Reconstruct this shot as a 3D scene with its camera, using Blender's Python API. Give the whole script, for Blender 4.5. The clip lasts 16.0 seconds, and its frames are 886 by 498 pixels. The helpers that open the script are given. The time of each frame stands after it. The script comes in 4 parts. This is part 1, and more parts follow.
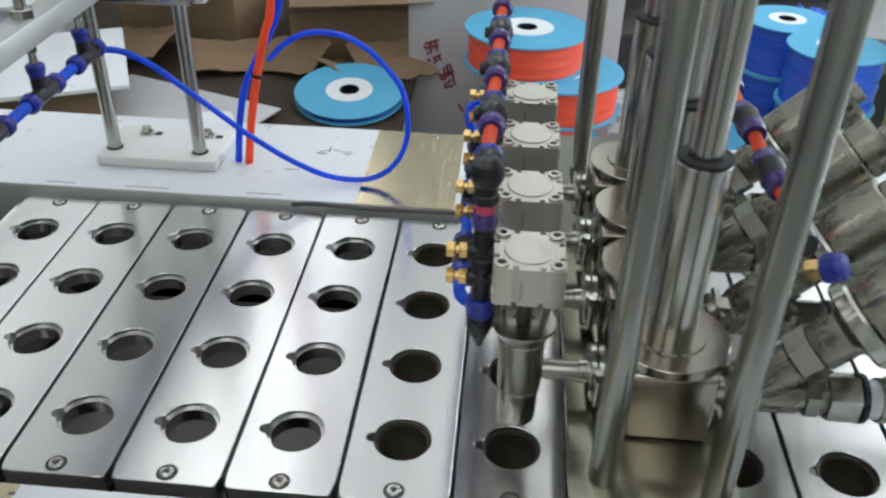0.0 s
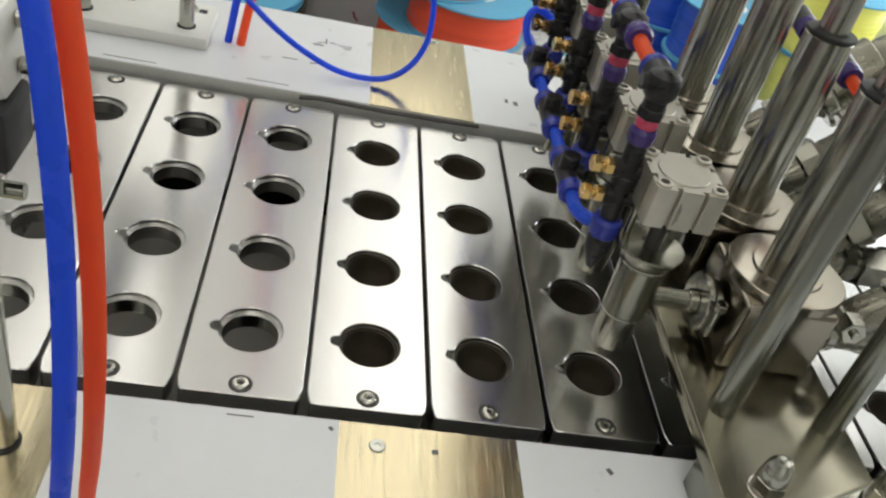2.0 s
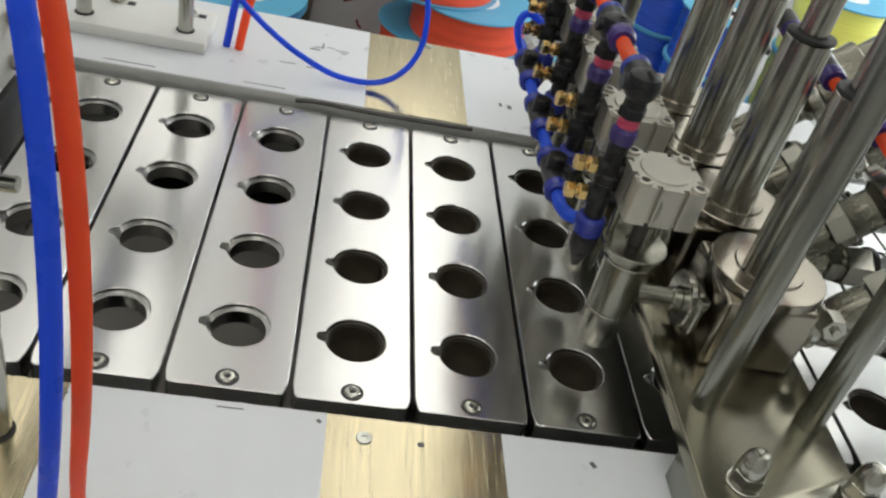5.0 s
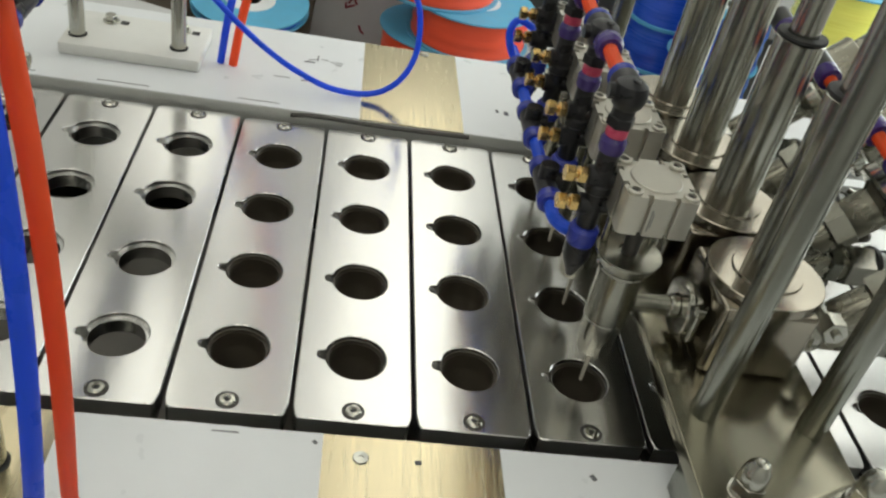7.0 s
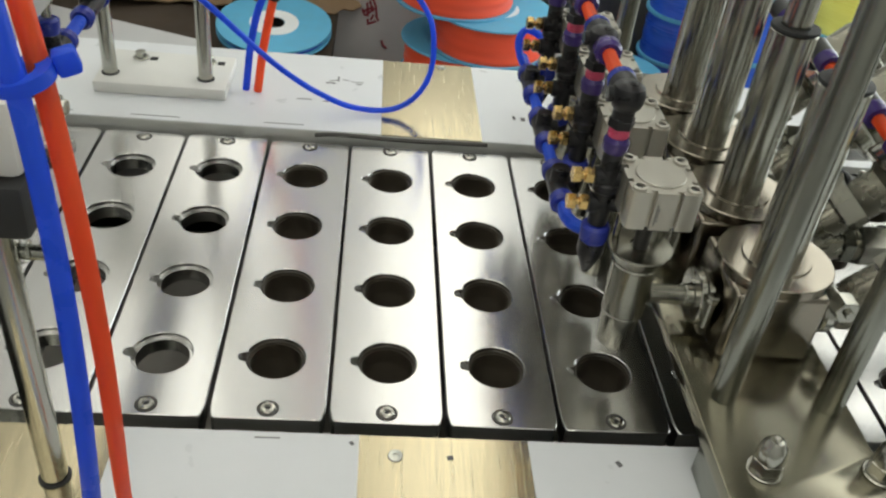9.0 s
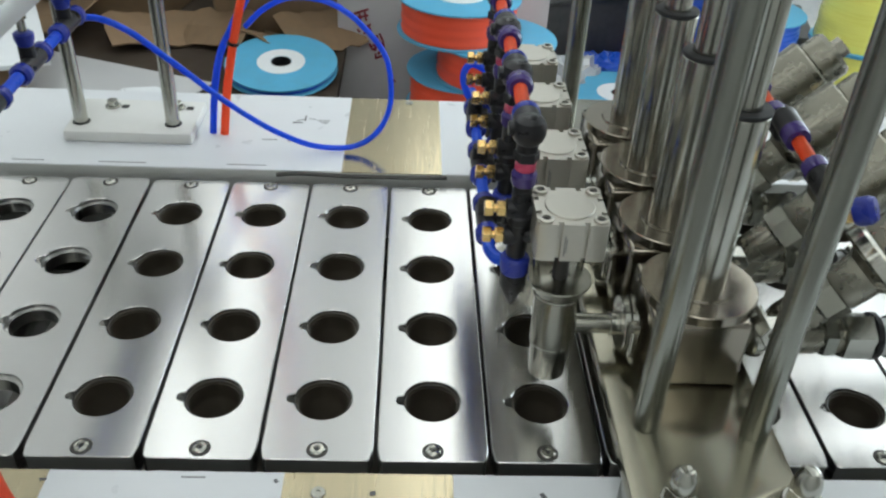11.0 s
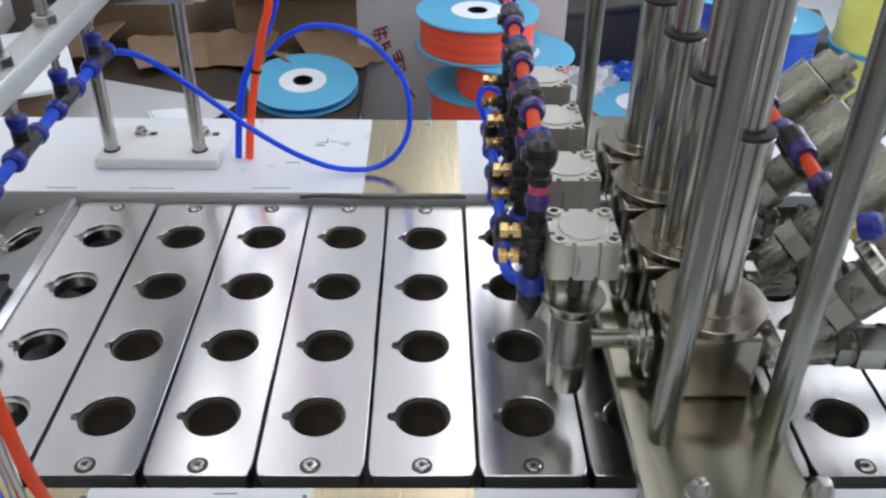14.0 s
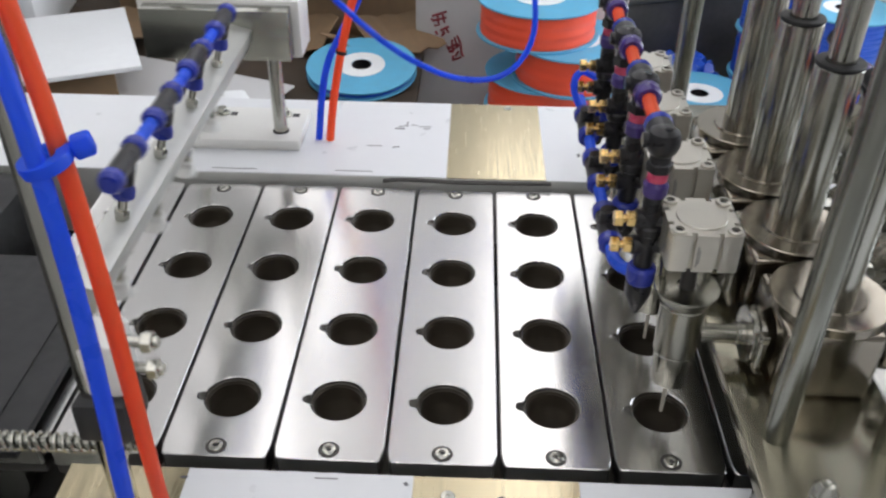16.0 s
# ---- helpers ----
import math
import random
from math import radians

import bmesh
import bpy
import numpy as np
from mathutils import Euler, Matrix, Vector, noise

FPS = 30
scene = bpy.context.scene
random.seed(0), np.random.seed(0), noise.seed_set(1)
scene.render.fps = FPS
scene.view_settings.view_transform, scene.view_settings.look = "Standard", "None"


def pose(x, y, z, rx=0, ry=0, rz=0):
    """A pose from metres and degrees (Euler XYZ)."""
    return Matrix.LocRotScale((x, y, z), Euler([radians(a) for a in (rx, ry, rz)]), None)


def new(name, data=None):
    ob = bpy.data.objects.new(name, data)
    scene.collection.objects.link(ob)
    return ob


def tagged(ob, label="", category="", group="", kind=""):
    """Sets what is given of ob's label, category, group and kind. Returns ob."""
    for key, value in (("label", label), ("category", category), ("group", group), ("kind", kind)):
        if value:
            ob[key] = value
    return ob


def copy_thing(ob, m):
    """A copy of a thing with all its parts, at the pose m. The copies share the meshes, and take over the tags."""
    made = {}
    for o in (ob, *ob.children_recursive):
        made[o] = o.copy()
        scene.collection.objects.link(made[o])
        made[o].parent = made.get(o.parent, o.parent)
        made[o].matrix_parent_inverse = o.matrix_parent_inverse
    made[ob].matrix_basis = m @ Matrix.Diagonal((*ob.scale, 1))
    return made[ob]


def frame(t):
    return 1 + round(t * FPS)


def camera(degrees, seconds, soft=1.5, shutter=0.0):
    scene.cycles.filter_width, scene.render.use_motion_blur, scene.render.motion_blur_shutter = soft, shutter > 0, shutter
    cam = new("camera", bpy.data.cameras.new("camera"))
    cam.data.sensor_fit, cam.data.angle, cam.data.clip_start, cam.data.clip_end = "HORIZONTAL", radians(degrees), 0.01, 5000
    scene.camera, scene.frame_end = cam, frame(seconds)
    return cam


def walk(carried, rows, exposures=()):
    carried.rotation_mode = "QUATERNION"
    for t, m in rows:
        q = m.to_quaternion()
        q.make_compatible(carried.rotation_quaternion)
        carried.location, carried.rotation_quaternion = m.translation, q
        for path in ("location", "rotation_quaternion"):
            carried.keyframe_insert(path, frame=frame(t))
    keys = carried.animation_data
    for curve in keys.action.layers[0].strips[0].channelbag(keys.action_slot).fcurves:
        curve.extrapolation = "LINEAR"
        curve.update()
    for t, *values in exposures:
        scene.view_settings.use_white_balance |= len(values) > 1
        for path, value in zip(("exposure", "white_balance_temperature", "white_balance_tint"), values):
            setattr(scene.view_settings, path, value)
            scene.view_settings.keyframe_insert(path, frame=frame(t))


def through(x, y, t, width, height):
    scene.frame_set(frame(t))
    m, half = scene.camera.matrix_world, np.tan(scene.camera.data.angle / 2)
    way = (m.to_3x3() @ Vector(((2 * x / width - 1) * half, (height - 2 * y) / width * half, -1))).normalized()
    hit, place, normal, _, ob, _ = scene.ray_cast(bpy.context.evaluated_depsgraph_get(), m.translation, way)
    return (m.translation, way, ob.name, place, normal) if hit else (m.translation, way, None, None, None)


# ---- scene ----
cam = camera(53.42, 16.0, soft=2.3, shutter=0.4)
PATH = [
    (0.0, -0.0250, -0.5246, 0.5995, 56.83, -1.16, 4.96),
    (0.5, -0.1287, -0.5051, 0.5897, 55.61, -3.70, 1.60),
    (1.0, -0.2119, -0.4948, 0.5649, 54.06, -7.47, -0.96),
    (1.5, -0.2576, -0.4897, 0.5375, 52.94, -10.83, -1.98),
    (2.0, -0.2768, -0.4902, 0.5290, 52.67, -12.31, -2.38),
    (2.5, -0.2702, -0.4971, 0.5332, 52.71, -12.10, -2.16),
    (3.0, -0.2635, -0.4949, 0.5301, 52.94, -11.95, -1.98),
    (5.5, -0.2618, -0.5096, 0.5378, 53.13, -12.18, -1.97),
    (6.0, -0.2534, -0.5047, 0.5447, 52.83, -11.62, -1.89),
    (6.5, -0.2425, -0.5011, 0.5441, 53.14, -10.93, -2.11),
    (7.0, -0.2456, -0.4971, 0.5442, 53.18, -10.13, -2.31),
    (7.5, -0.2402, -0.4957, 0.5453, 53.09, -8.68, -2.35),
    (8.0, -0.2352, -0.5100, 0.5575, 53.18, -7.12, -2.34),
    (8.5, -0.2323, -0.5225, 0.5647, 53.54, -6.22, -2.31),
    (9.0, -0.2335, -0.5288, 0.5680, 53.66, -5.76, -2.37),
    (9.5, -0.2264, -0.5284, 0.5682, 53.76, -5.58, -2.32),
    (10.0, -0.1857, -0.5254, 0.5726, 54.31, -4.58, -2.08),
    (12.5, -0.0999, -0.5548, 0.6130, 55.90, -0.84, -0.47),
    (13.0, -0.0880, -0.5490, 0.6190, 55.87, -0.65, -0.58),
    (13.5, -0.0915, -0.5484, 0.6195, 55.86, -0.63, -0.57),
    (14.0, -0.1262, -0.5531, 0.6118, 55.95, -0.74, -0.55),
    (14.5, -0.1598, -0.5550, 0.6069, 55.95, -0.71, -0.36),
    (15.0, -0.1844, -0.5506, 0.6039, 55.87, -0.93, -0.67),
    (15.5, -0.1878, -0.5444, 0.5998, 55.88, -0.93, -0.33),
    (15.6, -0.1851, -0.5417, 0.5994, 55.66, -0.78, 0.32),
    (15.8, -0.1845, -0.5397, 0.6004, 55.28, -0.80, 1.45),
    (16.0, -0.1882, -0.5401, 0.5992, 55.15, -0.62, 2.20),
]
TINTS = [(0.0, -0.1, 5950, 8), (1.0, -0.17, 6450, 9), (2.0, -0.18, 6750, 8), (5.5, -0.22, 6550, 8), (7.0, -0.21, 6800, 4), (9.0, -0.18, 6750, 5), (10.0, -0.18, 6450, 2), (12.5, -0.03, 5800, 11), (14.5, -0.03, 6000, 15), (16.0, 0.02, 6250, 15)]
walk(cam, [(t, pose(x, y, z, rx, ry, rz)) for t, x, y, z, rx, ry, rz in PATH], TINTS)

# ---- world, lights ----
world = bpy.data.worlds.new("world")
scene.world = world
world.use_nodes = True
wn = world.node_tree.nodes["Background"]
wn.inputs[0].default_value, wn.inputs[1].default_value = (0.85, 0.93, 1.0, 1), 0.15

PITCH = 0.1016
ROWS_Y = (0.063, 0.1685, 0.274, 0.378)
BEAM_Z = 0.012
FLOOR_Z = -1.0


# ---- materials ----
def mat(name, colour, rough=0.5, metal=0.0, vary=0.12, scale=60.0, bump=0.0, stretch=(1, 1, 1), second=None, second_scale=6.0, aniso=0.0, coat=0.0, glow=0.0, trans=0.0, rough_vary=0.08, spec=0.5, through=0.0, wave=0.0, brushed=""):
    m = bpy.data.materials.new(name)
    m.use_nodes = True
    nt = m.node_tree
    b = nt.nodes["Principled BSDF"]
    N, L = nt.nodes.new, nt.links.new
    co, mp = N("ShaderNodeTexCoord"), N("ShaderNodeMapping")
    mp.inputs["Scale"].default_value = stretch
    L(co.outputs["Object"], mp.inputs["Vector"])
    fine, broad = N("ShaderNodeTexNoise"), N("ShaderNodeTexNoise")
    fine.inputs["Scale"].default_value, broad.inputs["Scale"].default_value = scale, second_scale
    fine.inputs["Detail"].default_value = 5.0
    broad.inputs["Detail"].default_value = 4.0
    L(mp.outputs[0], fine.inputs["Vector"])
    L(co.outputs["Object"], broad.inputs["Vector"])
    info = N("ShaderNodeObjectInfo")
    mixn = N("ShaderNodeMath")
    mixn.operation = "ADD"
    L(fine.outputs[0], mixn.inputs[0])
    L(broad.outputs[0], mixn.inputs[1])
    rnd = N("ShaderNodeMath")
    rnd.operation = "MULTIPLY_ADD"
    rnd.inputs[1].default_value = 0.25
    L(info.outputs["Random"], rnd.inputs[0])
    L(mixn.outputs[0], rnd.inputs[2])
    ramp = N("ShaderNodeValToRGB")
    ramp.color_ramp.elements[0].position, ramp.color_ramp.elements[1].position = 0.3, 0.95
    half = N("ShaderNodeMath")
    half.operation = "MULTIPLY"
    half.inputs[1].default_value = 0.55
    L(rnd.outputs[0], half.inputs[0])
    L(half.outputs[0], ramp.inputs[0])
    c0 = [max(0.0, c * (1 - vary)) for c in colour]
    c1 = [min(1.0, c * (1 + vary)) for c in colour] if second is None else second
    ramp.color_ramp.elements[0].color, ramp.color_ramp.elements[1].color = (*c0, 1), (*c1, 1)
    L(ramp.outputs[0], b.inputs["Base Color"])
    mr = N("ShaderNodeMapRange")
    mr.inputs["From Min"].default_value, mr.inputs["From Max"].default_value = 0.3, 0.7
    mr.inputs["To Min"].default_value, mr.inputs["To Max"].default_value = max(0.03, rough - rough_vary), min(1.0, rough + rough_vary)
    L(fine.outputs[0], mr.inputs[0])
    L(mr.outputs[0], b.inputs["Roughness"])
    b.inputs["Metallic"].default_value = metal
    b.inputs["Anisotropic"].default_value = aniso
    b.inputs["Coat Weight"].default_value = coat
    b.inputs["Specular IOR Level"].default_value = spec
    b.inputs["Transmission Weight"].default_value = trans
    if glow:
        b.inputs["Emission Color"].default_value, b.inputs["Emission Strength"].default_value = (*colour, 1), glow
    if bump:
        bp = N("ShaderNodeBump")
        bp.inputs["Strength"].default_value, bp.inputs["Distance"].default_value = bump, 0.001
        L(fine.outputs[0], bp.inputs["Height"])
        L(bp.outputs[0], b.inputs["Normal"])
    if wave:
        slow = N("ShaderNodeTexNoise")
        slow.inputs["Scale"].default_value, slow.inputs["Detail"].default_value = 14.0, 1.0
        L(co.outputs["Object"], slow.inputs["Vector"])
        wp = N("ShaderNodeBump")
        wp.inputs["Strength"].default_value, wp.inputs["Distance"].default_value = 1.0, wave
        L(slow.outputs[0], wp.inputs["Height"])
        L(wp.outputs[0], b.inputs["Normal"])
    if brushed:
        tg = N("ShaderNodeTangent")
        tg.direction_type, tg.uv_map = "UV_MAP", brushed
        L(tg.outputs[0], b.inputs["Tangent"])
    if through:
        soft, blend = N("ShaderNodeBsdfTranslucent"), N("ShaderNodeMixShader")
        L(ramp.outputs[0], soft.inputs["Color"])
        blend.inputs[0].default_value = through
        L(b.outputs[0], blend.inputs[1])
        L(soft.outputs[0], blend.inputs[2])
        L(blend.outputs[0], nt.nodes["Material Output"].inputs["Surface"])
    return m


M_PLATE = mat("brushed plate steel", (0.66, 0.655, 0.64), 0.235, 1.0, 0.03, 7, 0.0, (9, 0.6, 1), second_scale=5, rough_vary=0.02, aniso=0.8, wave=0.0002, brushed="grain")
M_STEEL = mat("polished steel", (0.46, 0.455, 0.41), 0.2, 1.0, 0.03, 30, 0.0, (1, 1, 0.1), second_scale=12, rough_vary=0.01)
M_SATIN = mat("satin steel", (0.305, 0.31, 0.275), 0.24, 1.0, 0.07, 40, 0.0, (1, 1, 0.2), second_scale=14, rough_vary=0.025)
M_NOZZLE = mat("dark polished nozzle steel", (0.34, 0.335, 0.29), 0.24, 1.0, 0.03, 12, 0.0, second_scale=8, rough_vary=0.015)
M_FLANGE = mat("worn flange steel", (0.33, 0.3, 0.25), 0.19, 1.0, 0.05, 60, 0.0, second_scale=14, rough_vary=0.03)
M_CAST = mat("dull cast steel", (0.27, 0.26, 0.215), 0.28, 1.0, 0.12, 60, 0.03, second_scale=18)
M_BARE = mat("bare stainless beam", (0.56, 0.49, 0.33), 0.21, 1.0, 0.05, 40, 0.0, (12, 0.5, 1), second_scale=8)
M_BASE = mat("dull bridge plate steel", (0.3, 0.285, 0.225), 0.18, 1.0, 0.05, 8, 0.0, second_scale=5, rough_vary=0.03)
M_CLEAR = mat("clear braided hose", (0.6, 0.62, 0.62), 0.2, 0.0, 0.25, 300, 0.3, second_scale=40)
M_EDGE = mat("beam edge aluminium", (0.5, 0.51, 0.49), 0.45, 0.6, 0.15, 60, 0.1, (1, 1, 1), second_scale=7)
M_FILM = mat("white protective film", (0.7, 0.72, 0.74), 0.35, 0.0, 0.04, 30, 0.15, second_scale=4)
M_HDPE = mat("off-white plastic block", (0.72, 0.72, 0.69), 0.45, 0.0, 0.06, 40, 0.1, second_scale=9)
M_ALU = mat("anodised aluminium", (0.55, 0.53, 0.47), 0.36, 0.75, 0.08, 80, 0.05, second_scale=20)
M_BLACK = mat("black plastic", (0.017, 0.017, 0.019), 0.32, 0.0, 0.3, 60, 0.1, spec=0.35)
M_RUBBER = mat("black rubber", (0.018, 0.019, 0.02), 0.6, 0.0, 0.3, 60, 0.1)
M_CHAIN = mat("dark oiled steel", (0.075, 0.072, 0.068), 0.5, 0.5, 0.4, 40, 0.2)
M_BLUEP = mat("blue push-in collar", (0.02, 0.035, 0.3), 0.28, 0.0, 0.2, 50)
M_PURPLE = mat("purple translucent collar", (0.05, 0.028, 0.17), 0.22, 0.0, 0.2, 50)
M_BLUET = mat("blue tube", (0.045, 0.17, 0.9), 0.3, 0.0, 0.1, 30, through=0.55)
M_REDT = mat("orange-red tube", (1.0, 0.2, 0.075), 0.4, 0.0, 0.06, 30, through=0.6)
M_PINK = mat("pink translucent sleeve", (0.55, 0.06, 0.13), 0.3, 0.0, 0.1, 50)
M_BRASS = mat("brass", (0.72, 0.5, 0.2), 0.25, 1.0, 0.15, 60)
M_INK = mat("ink", (0.12, 0.12, 0.13), 0.6, 0.0, 0.2, 80)
M_REDINK = mat("dark red ink", (0.2, 0.02, 0.03), 0.6, 0.0, 0.2, 80)
M_CYAN = mat("light blue card flange", (0.1, 0.39, 0.6), 0.5, 0.0, 0.14, 26, 0.1, second_scale=9)
M_LABEL = mat("white paper label", (0.75, 0.77, 0.78), 0.6, 0.0, 0.05, 40)
M_REDCOIL = mat("coiled orange-red tubing", (1.0, 0.1, 0.04), 0.45, 0.0, 0.06, 6, 0.2, (1, 1, 40), second_scale=12, coat=0.2)
M_BLUECOIL = mat("coiled blue tubing", (0.02, 0.1, 0.6), 0.3, 0.0, 0.2, 6, 0.5, (1, 1, 40), coat=0.2)
M_YELLOW = mat("yellow tubing", (1.0, 0.95, 0.2), 0.3, 0.0, 0.1, 6, 0.4, (1, 1, 40))
M_CARD = mat("brown cardboard", (0.22, 0.145, 0.08), 0.8, 0.0, 0.2, 40, 0.2)
M_GREYBOARD = mat("pale grey board", (0.5, 0.5, 0.5), 0.55, 0.0, 0.06, 30, 0.1)
M_DARK = mat("dark brown cloth", (0.04, 0.027, 0.016), 0.8, 0.0, 0.5, 14, 0.4)
M_FLOOR = mat("grey workshop floor", (0.42, 0.42, 0.41), 0.6, 0.0, 0.25, 20, 0.1, second_scale=2)
M_CEIL = mat("painted ceiling", (0.8, 0.8, 0.8), 0.7, 0.0, 0.06, 20, 0.05, second_scale=1)
M_WALL = mat("painted wall", (0.68, 0.68, 0.66), 0.7, 0.0, 0.06, 20, 0.05, second_scale=1)
M_SOCKET = mat("dark brown plastic insert", (0.048, 0.04, 0.029), 0.35, 0.0, 0.3, 40)
M_TRAY = mat("dull drip tray", (0.5, 0.48, 0.44), 0.45, 0.6, 0.2, 30, 0.1)
M_LIQUID = mat("cream liquid", (0.5, 0.47, 0.4), 0.2, 0.0, 0.05, 30)
M_LAMP = mat("lamp diffuser", (1.0, 0.98, 0.94), 0.5, 0.0, 0.01, 10, glow=1.7)
# pane of the added window, glowing as light from the right
M_FILL_PANE = mat("added fill pane", (0.9, 0.96, 1.0), 0.5, 0.0, 0.01, 10, glow=5.0)
M_LAMPBODY = mat("white lamp housing", (0.75, 0.75, 0.74), 0.5, 0.0, 0.05, 30)


# ---- mesh helpers ----
def emit(name, bm, material, parent=None, label="", smooth=False, at=None):
    me = bpy.data.meshes.new(name)
    bm.to_mesh(me)
    bm.free()
    if smooth:
        me.shade_smooth()
        me.set_sharp_from_angle(angle=radians(29))
    me.materials.append(material)
    ob = new(name, me)
    if parent is not None:
        ob.parent = parent
    if at is not None:
        ob.matrix_basis = at
    if label:
        ob["label"] = label
    return ob


def part(name, bm, material, parent, label="", at=None):
    return emit(name, bm, material, parent, label, True, at)


def thing(name, at, label, category, group="", kind=""):
    e = new(name)
    e.empty_display_size = 0.02
    e.matrix_basis = at
    return tagged(e, label, category, group, kind)


def box(bm, x0, x1, y0, y1, z0, z1, bevel=0.0, seg=2):
    vs = [bm.verts.new((x, y, z)) for x in (x0, x1) for y in (y0, y1) for z in (z0, z1)]
    f = [(0, 1, 3, 2), (4, 6, 7, 5), (0, 4, 5, 1), (2, 3, 7, 6), (0, 2, 6, 4), (1, 5, 7, 3)]
    faces = [bm.faces.new([vs[i] for i in q]) for q in f]
    if bevel:
        es = list({e for fc in faces for e in fc.edges})
        bmesh.ops.bevel(bm, geom=es, offset=bevel, segments=seg, affect="EDGES", profile=0.5)
    return bm


def boxed(*a, **k):
    bm = bmesh.new()
    return box(bm, *a, **k)


def lathe(bm, prof, m=None, n=28):
    """Turned body: prof is (radius, height) pairs along z, m places it."""
    m = m or Matrix()
    rings = []
    for r, z in prof:
        if r <= 1e-6:
            rings.append([bm.verts.new(m @ Vector((0, 0, z)))])
        else:
            rings.append([bm.verts.new(m @ Vector((r * math.cos(2 * math.pi * i / n), r * math.sin(2 * math.pi * i / n), z))) for i in range(n)])
    for a, b in zip(rings, rings[1:]):
        for i in range(n):
            j = (i + 1) % n
            if len(a) == 1 and len(b) == 1:
                continue
            if len(a) == 1:
                bm.faces.new((a[0], b[j], b[i]))
            elif len(b) == 1:
                bm.faces.new((a[i], a[j], b[0]))
            else:
                bm.faces.new((a[i], a[j], b[j], b[i]))
    return bm


def turned(prof, m=None, n=28):
    return lathe(bmesh.new(), prof, m, n)


def rod(r, z0, z1, c=0.0006, m=None, n=24):
    return turned([(0, z0), (r - c, z0), (r, z0 + c), (r, z1 - c), (r - c, z1), (0, z1)], m, n)


def aim(p, q):
    """Pose at p whose z points to q."""
    d = Vector(q) - Vector(p)
    return Matrix.Translation(p) @ d.to_track_quat("Z", "Y").to_matrix().to_4x4()


def sweep(pts, r, n=12, smooth=8, bm=None):
    """A tube through points (Catmull-Rom)."""
    bm = bm or bmesh.new()
    P = [Vector(p) for p in pts]
    P = [P[0] * 2 - P[1]] + P + [P[-1] * 2 - P[-2]]
    path = []
    for i in range(1, len(P) - 2):
        a, b, c, d = P[i - 1:i + 3]
        for k in range(smooth):
            t = k / smooth
            path.append(0.5 * ((2 * b) + (c - a) * t + (2 * a - 5 * b + 4 * c - d) * t * t + (3 * b - a - 3 * c + d) * t ** 3))
    path.append(P[-2])
    up, rings = Vector((0.31, 0.2, 0.93)), []
    for i, p in enumerate(path):
        d = (path[min(i + 1, len(path) - 1)] - path[max(i - 1, 0)]).normalized()
        side = d.cross(up)
        if side.length < 1e-4:
            side = d.orthogonal()
        side.normalize()
        up = side.cross(d)
        rings.append([bm.verts.new(p + r * (math.cos(2 * math.pi * k / n) * side + math.sin(2 * math.pi * k / n) * up)) for k in range(n)])
    for a, b in zip(rings, rings[1:]):
        for i in range(n):
            bm.faces.new((a[i], a[(i + 1) % n], b[(i + 1) % n], b[i]))
    bm.faces.new(rings[0][::-1])
    bm.faces.new(rings[-1])
    return bm


def hexprism(af, z0, z1, m=None):
    r = af / math.sqrt(3)
    return turned([(0, z0), (r * 0.93, z0), (r, z0 + 0.0007), (r, z1 - 0.0007), (r * 0.93, z1), (0, z1)], m, 6)


def join(*bms):
    out = bmesh.new()
    for b in bms:
        me = bpy.data.meshes.new("tmp")
        b.to_mesh(me)
        b.free()
        out.from_mesh(me)
        bpy.data.meshes.remove(me)
    return out


def extruded(outline, z0, z1):
    bm = bmesh.new()
    lo, hi = [[bm.verts.new((x, y, z)) for x, y in outline] for z in (z0, z1)]
    n = len(outline)
    for i in range(n):
        bm.faces.new((lo[i], lo[(i + 1) % n], hi[(i + 1) % n], hi[i]))
    bm.faces.new(lo[::-1])
    bm.faces.new(hi)
    return bm


# ---- the room ----
def slab(name, x0, x1, y0, y1, z0, z1, material, label, category):
    ob = emit(name, boxed(x0, x1, y0, y1, z0, z1), material)
    return tagged(ob, label, category, kind="structure")


slab("floor", -4.2, 2.9, -3.2, 5.2, FLOOR_Z - 0.1, FLOOR_Z, M_FLOOR, "grey painted concrete workshop floor", "floor")
slab("ceiling", -4.2, 2.9, -3.2, 5.2, 2.3, 2.4, M_CEIL, "pale painted workshop ceiling", "ceiling")
slab("wall_west", -4.3, -4.2, -3.2, 5.2, FLOOR_Z - 0.1, 2.4, M_WALL, "pale grey painted workshop wall", "wall")
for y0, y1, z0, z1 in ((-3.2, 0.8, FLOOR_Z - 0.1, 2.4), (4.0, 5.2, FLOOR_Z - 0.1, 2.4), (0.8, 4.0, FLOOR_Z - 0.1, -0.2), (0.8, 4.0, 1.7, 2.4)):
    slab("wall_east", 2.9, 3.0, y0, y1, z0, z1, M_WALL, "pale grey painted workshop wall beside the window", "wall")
# unseen window, added to light the spools and rod edges from the right
window = thing("window_1", pose(2.95, 2.4, 0.75), "wide bright window with pale frame, unseen, added to light the right side", "window", kind="structure")
emit("pane", boxed(-0.004, 0.004, -1.55, 1.55, -0.9, 0.9), M_FILL_PANE, window, "bright pane of the added window")
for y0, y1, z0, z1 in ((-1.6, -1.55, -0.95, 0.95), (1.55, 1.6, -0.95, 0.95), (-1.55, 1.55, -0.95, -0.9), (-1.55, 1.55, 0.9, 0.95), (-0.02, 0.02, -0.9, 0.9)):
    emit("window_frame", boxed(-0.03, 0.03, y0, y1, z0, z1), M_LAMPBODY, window)
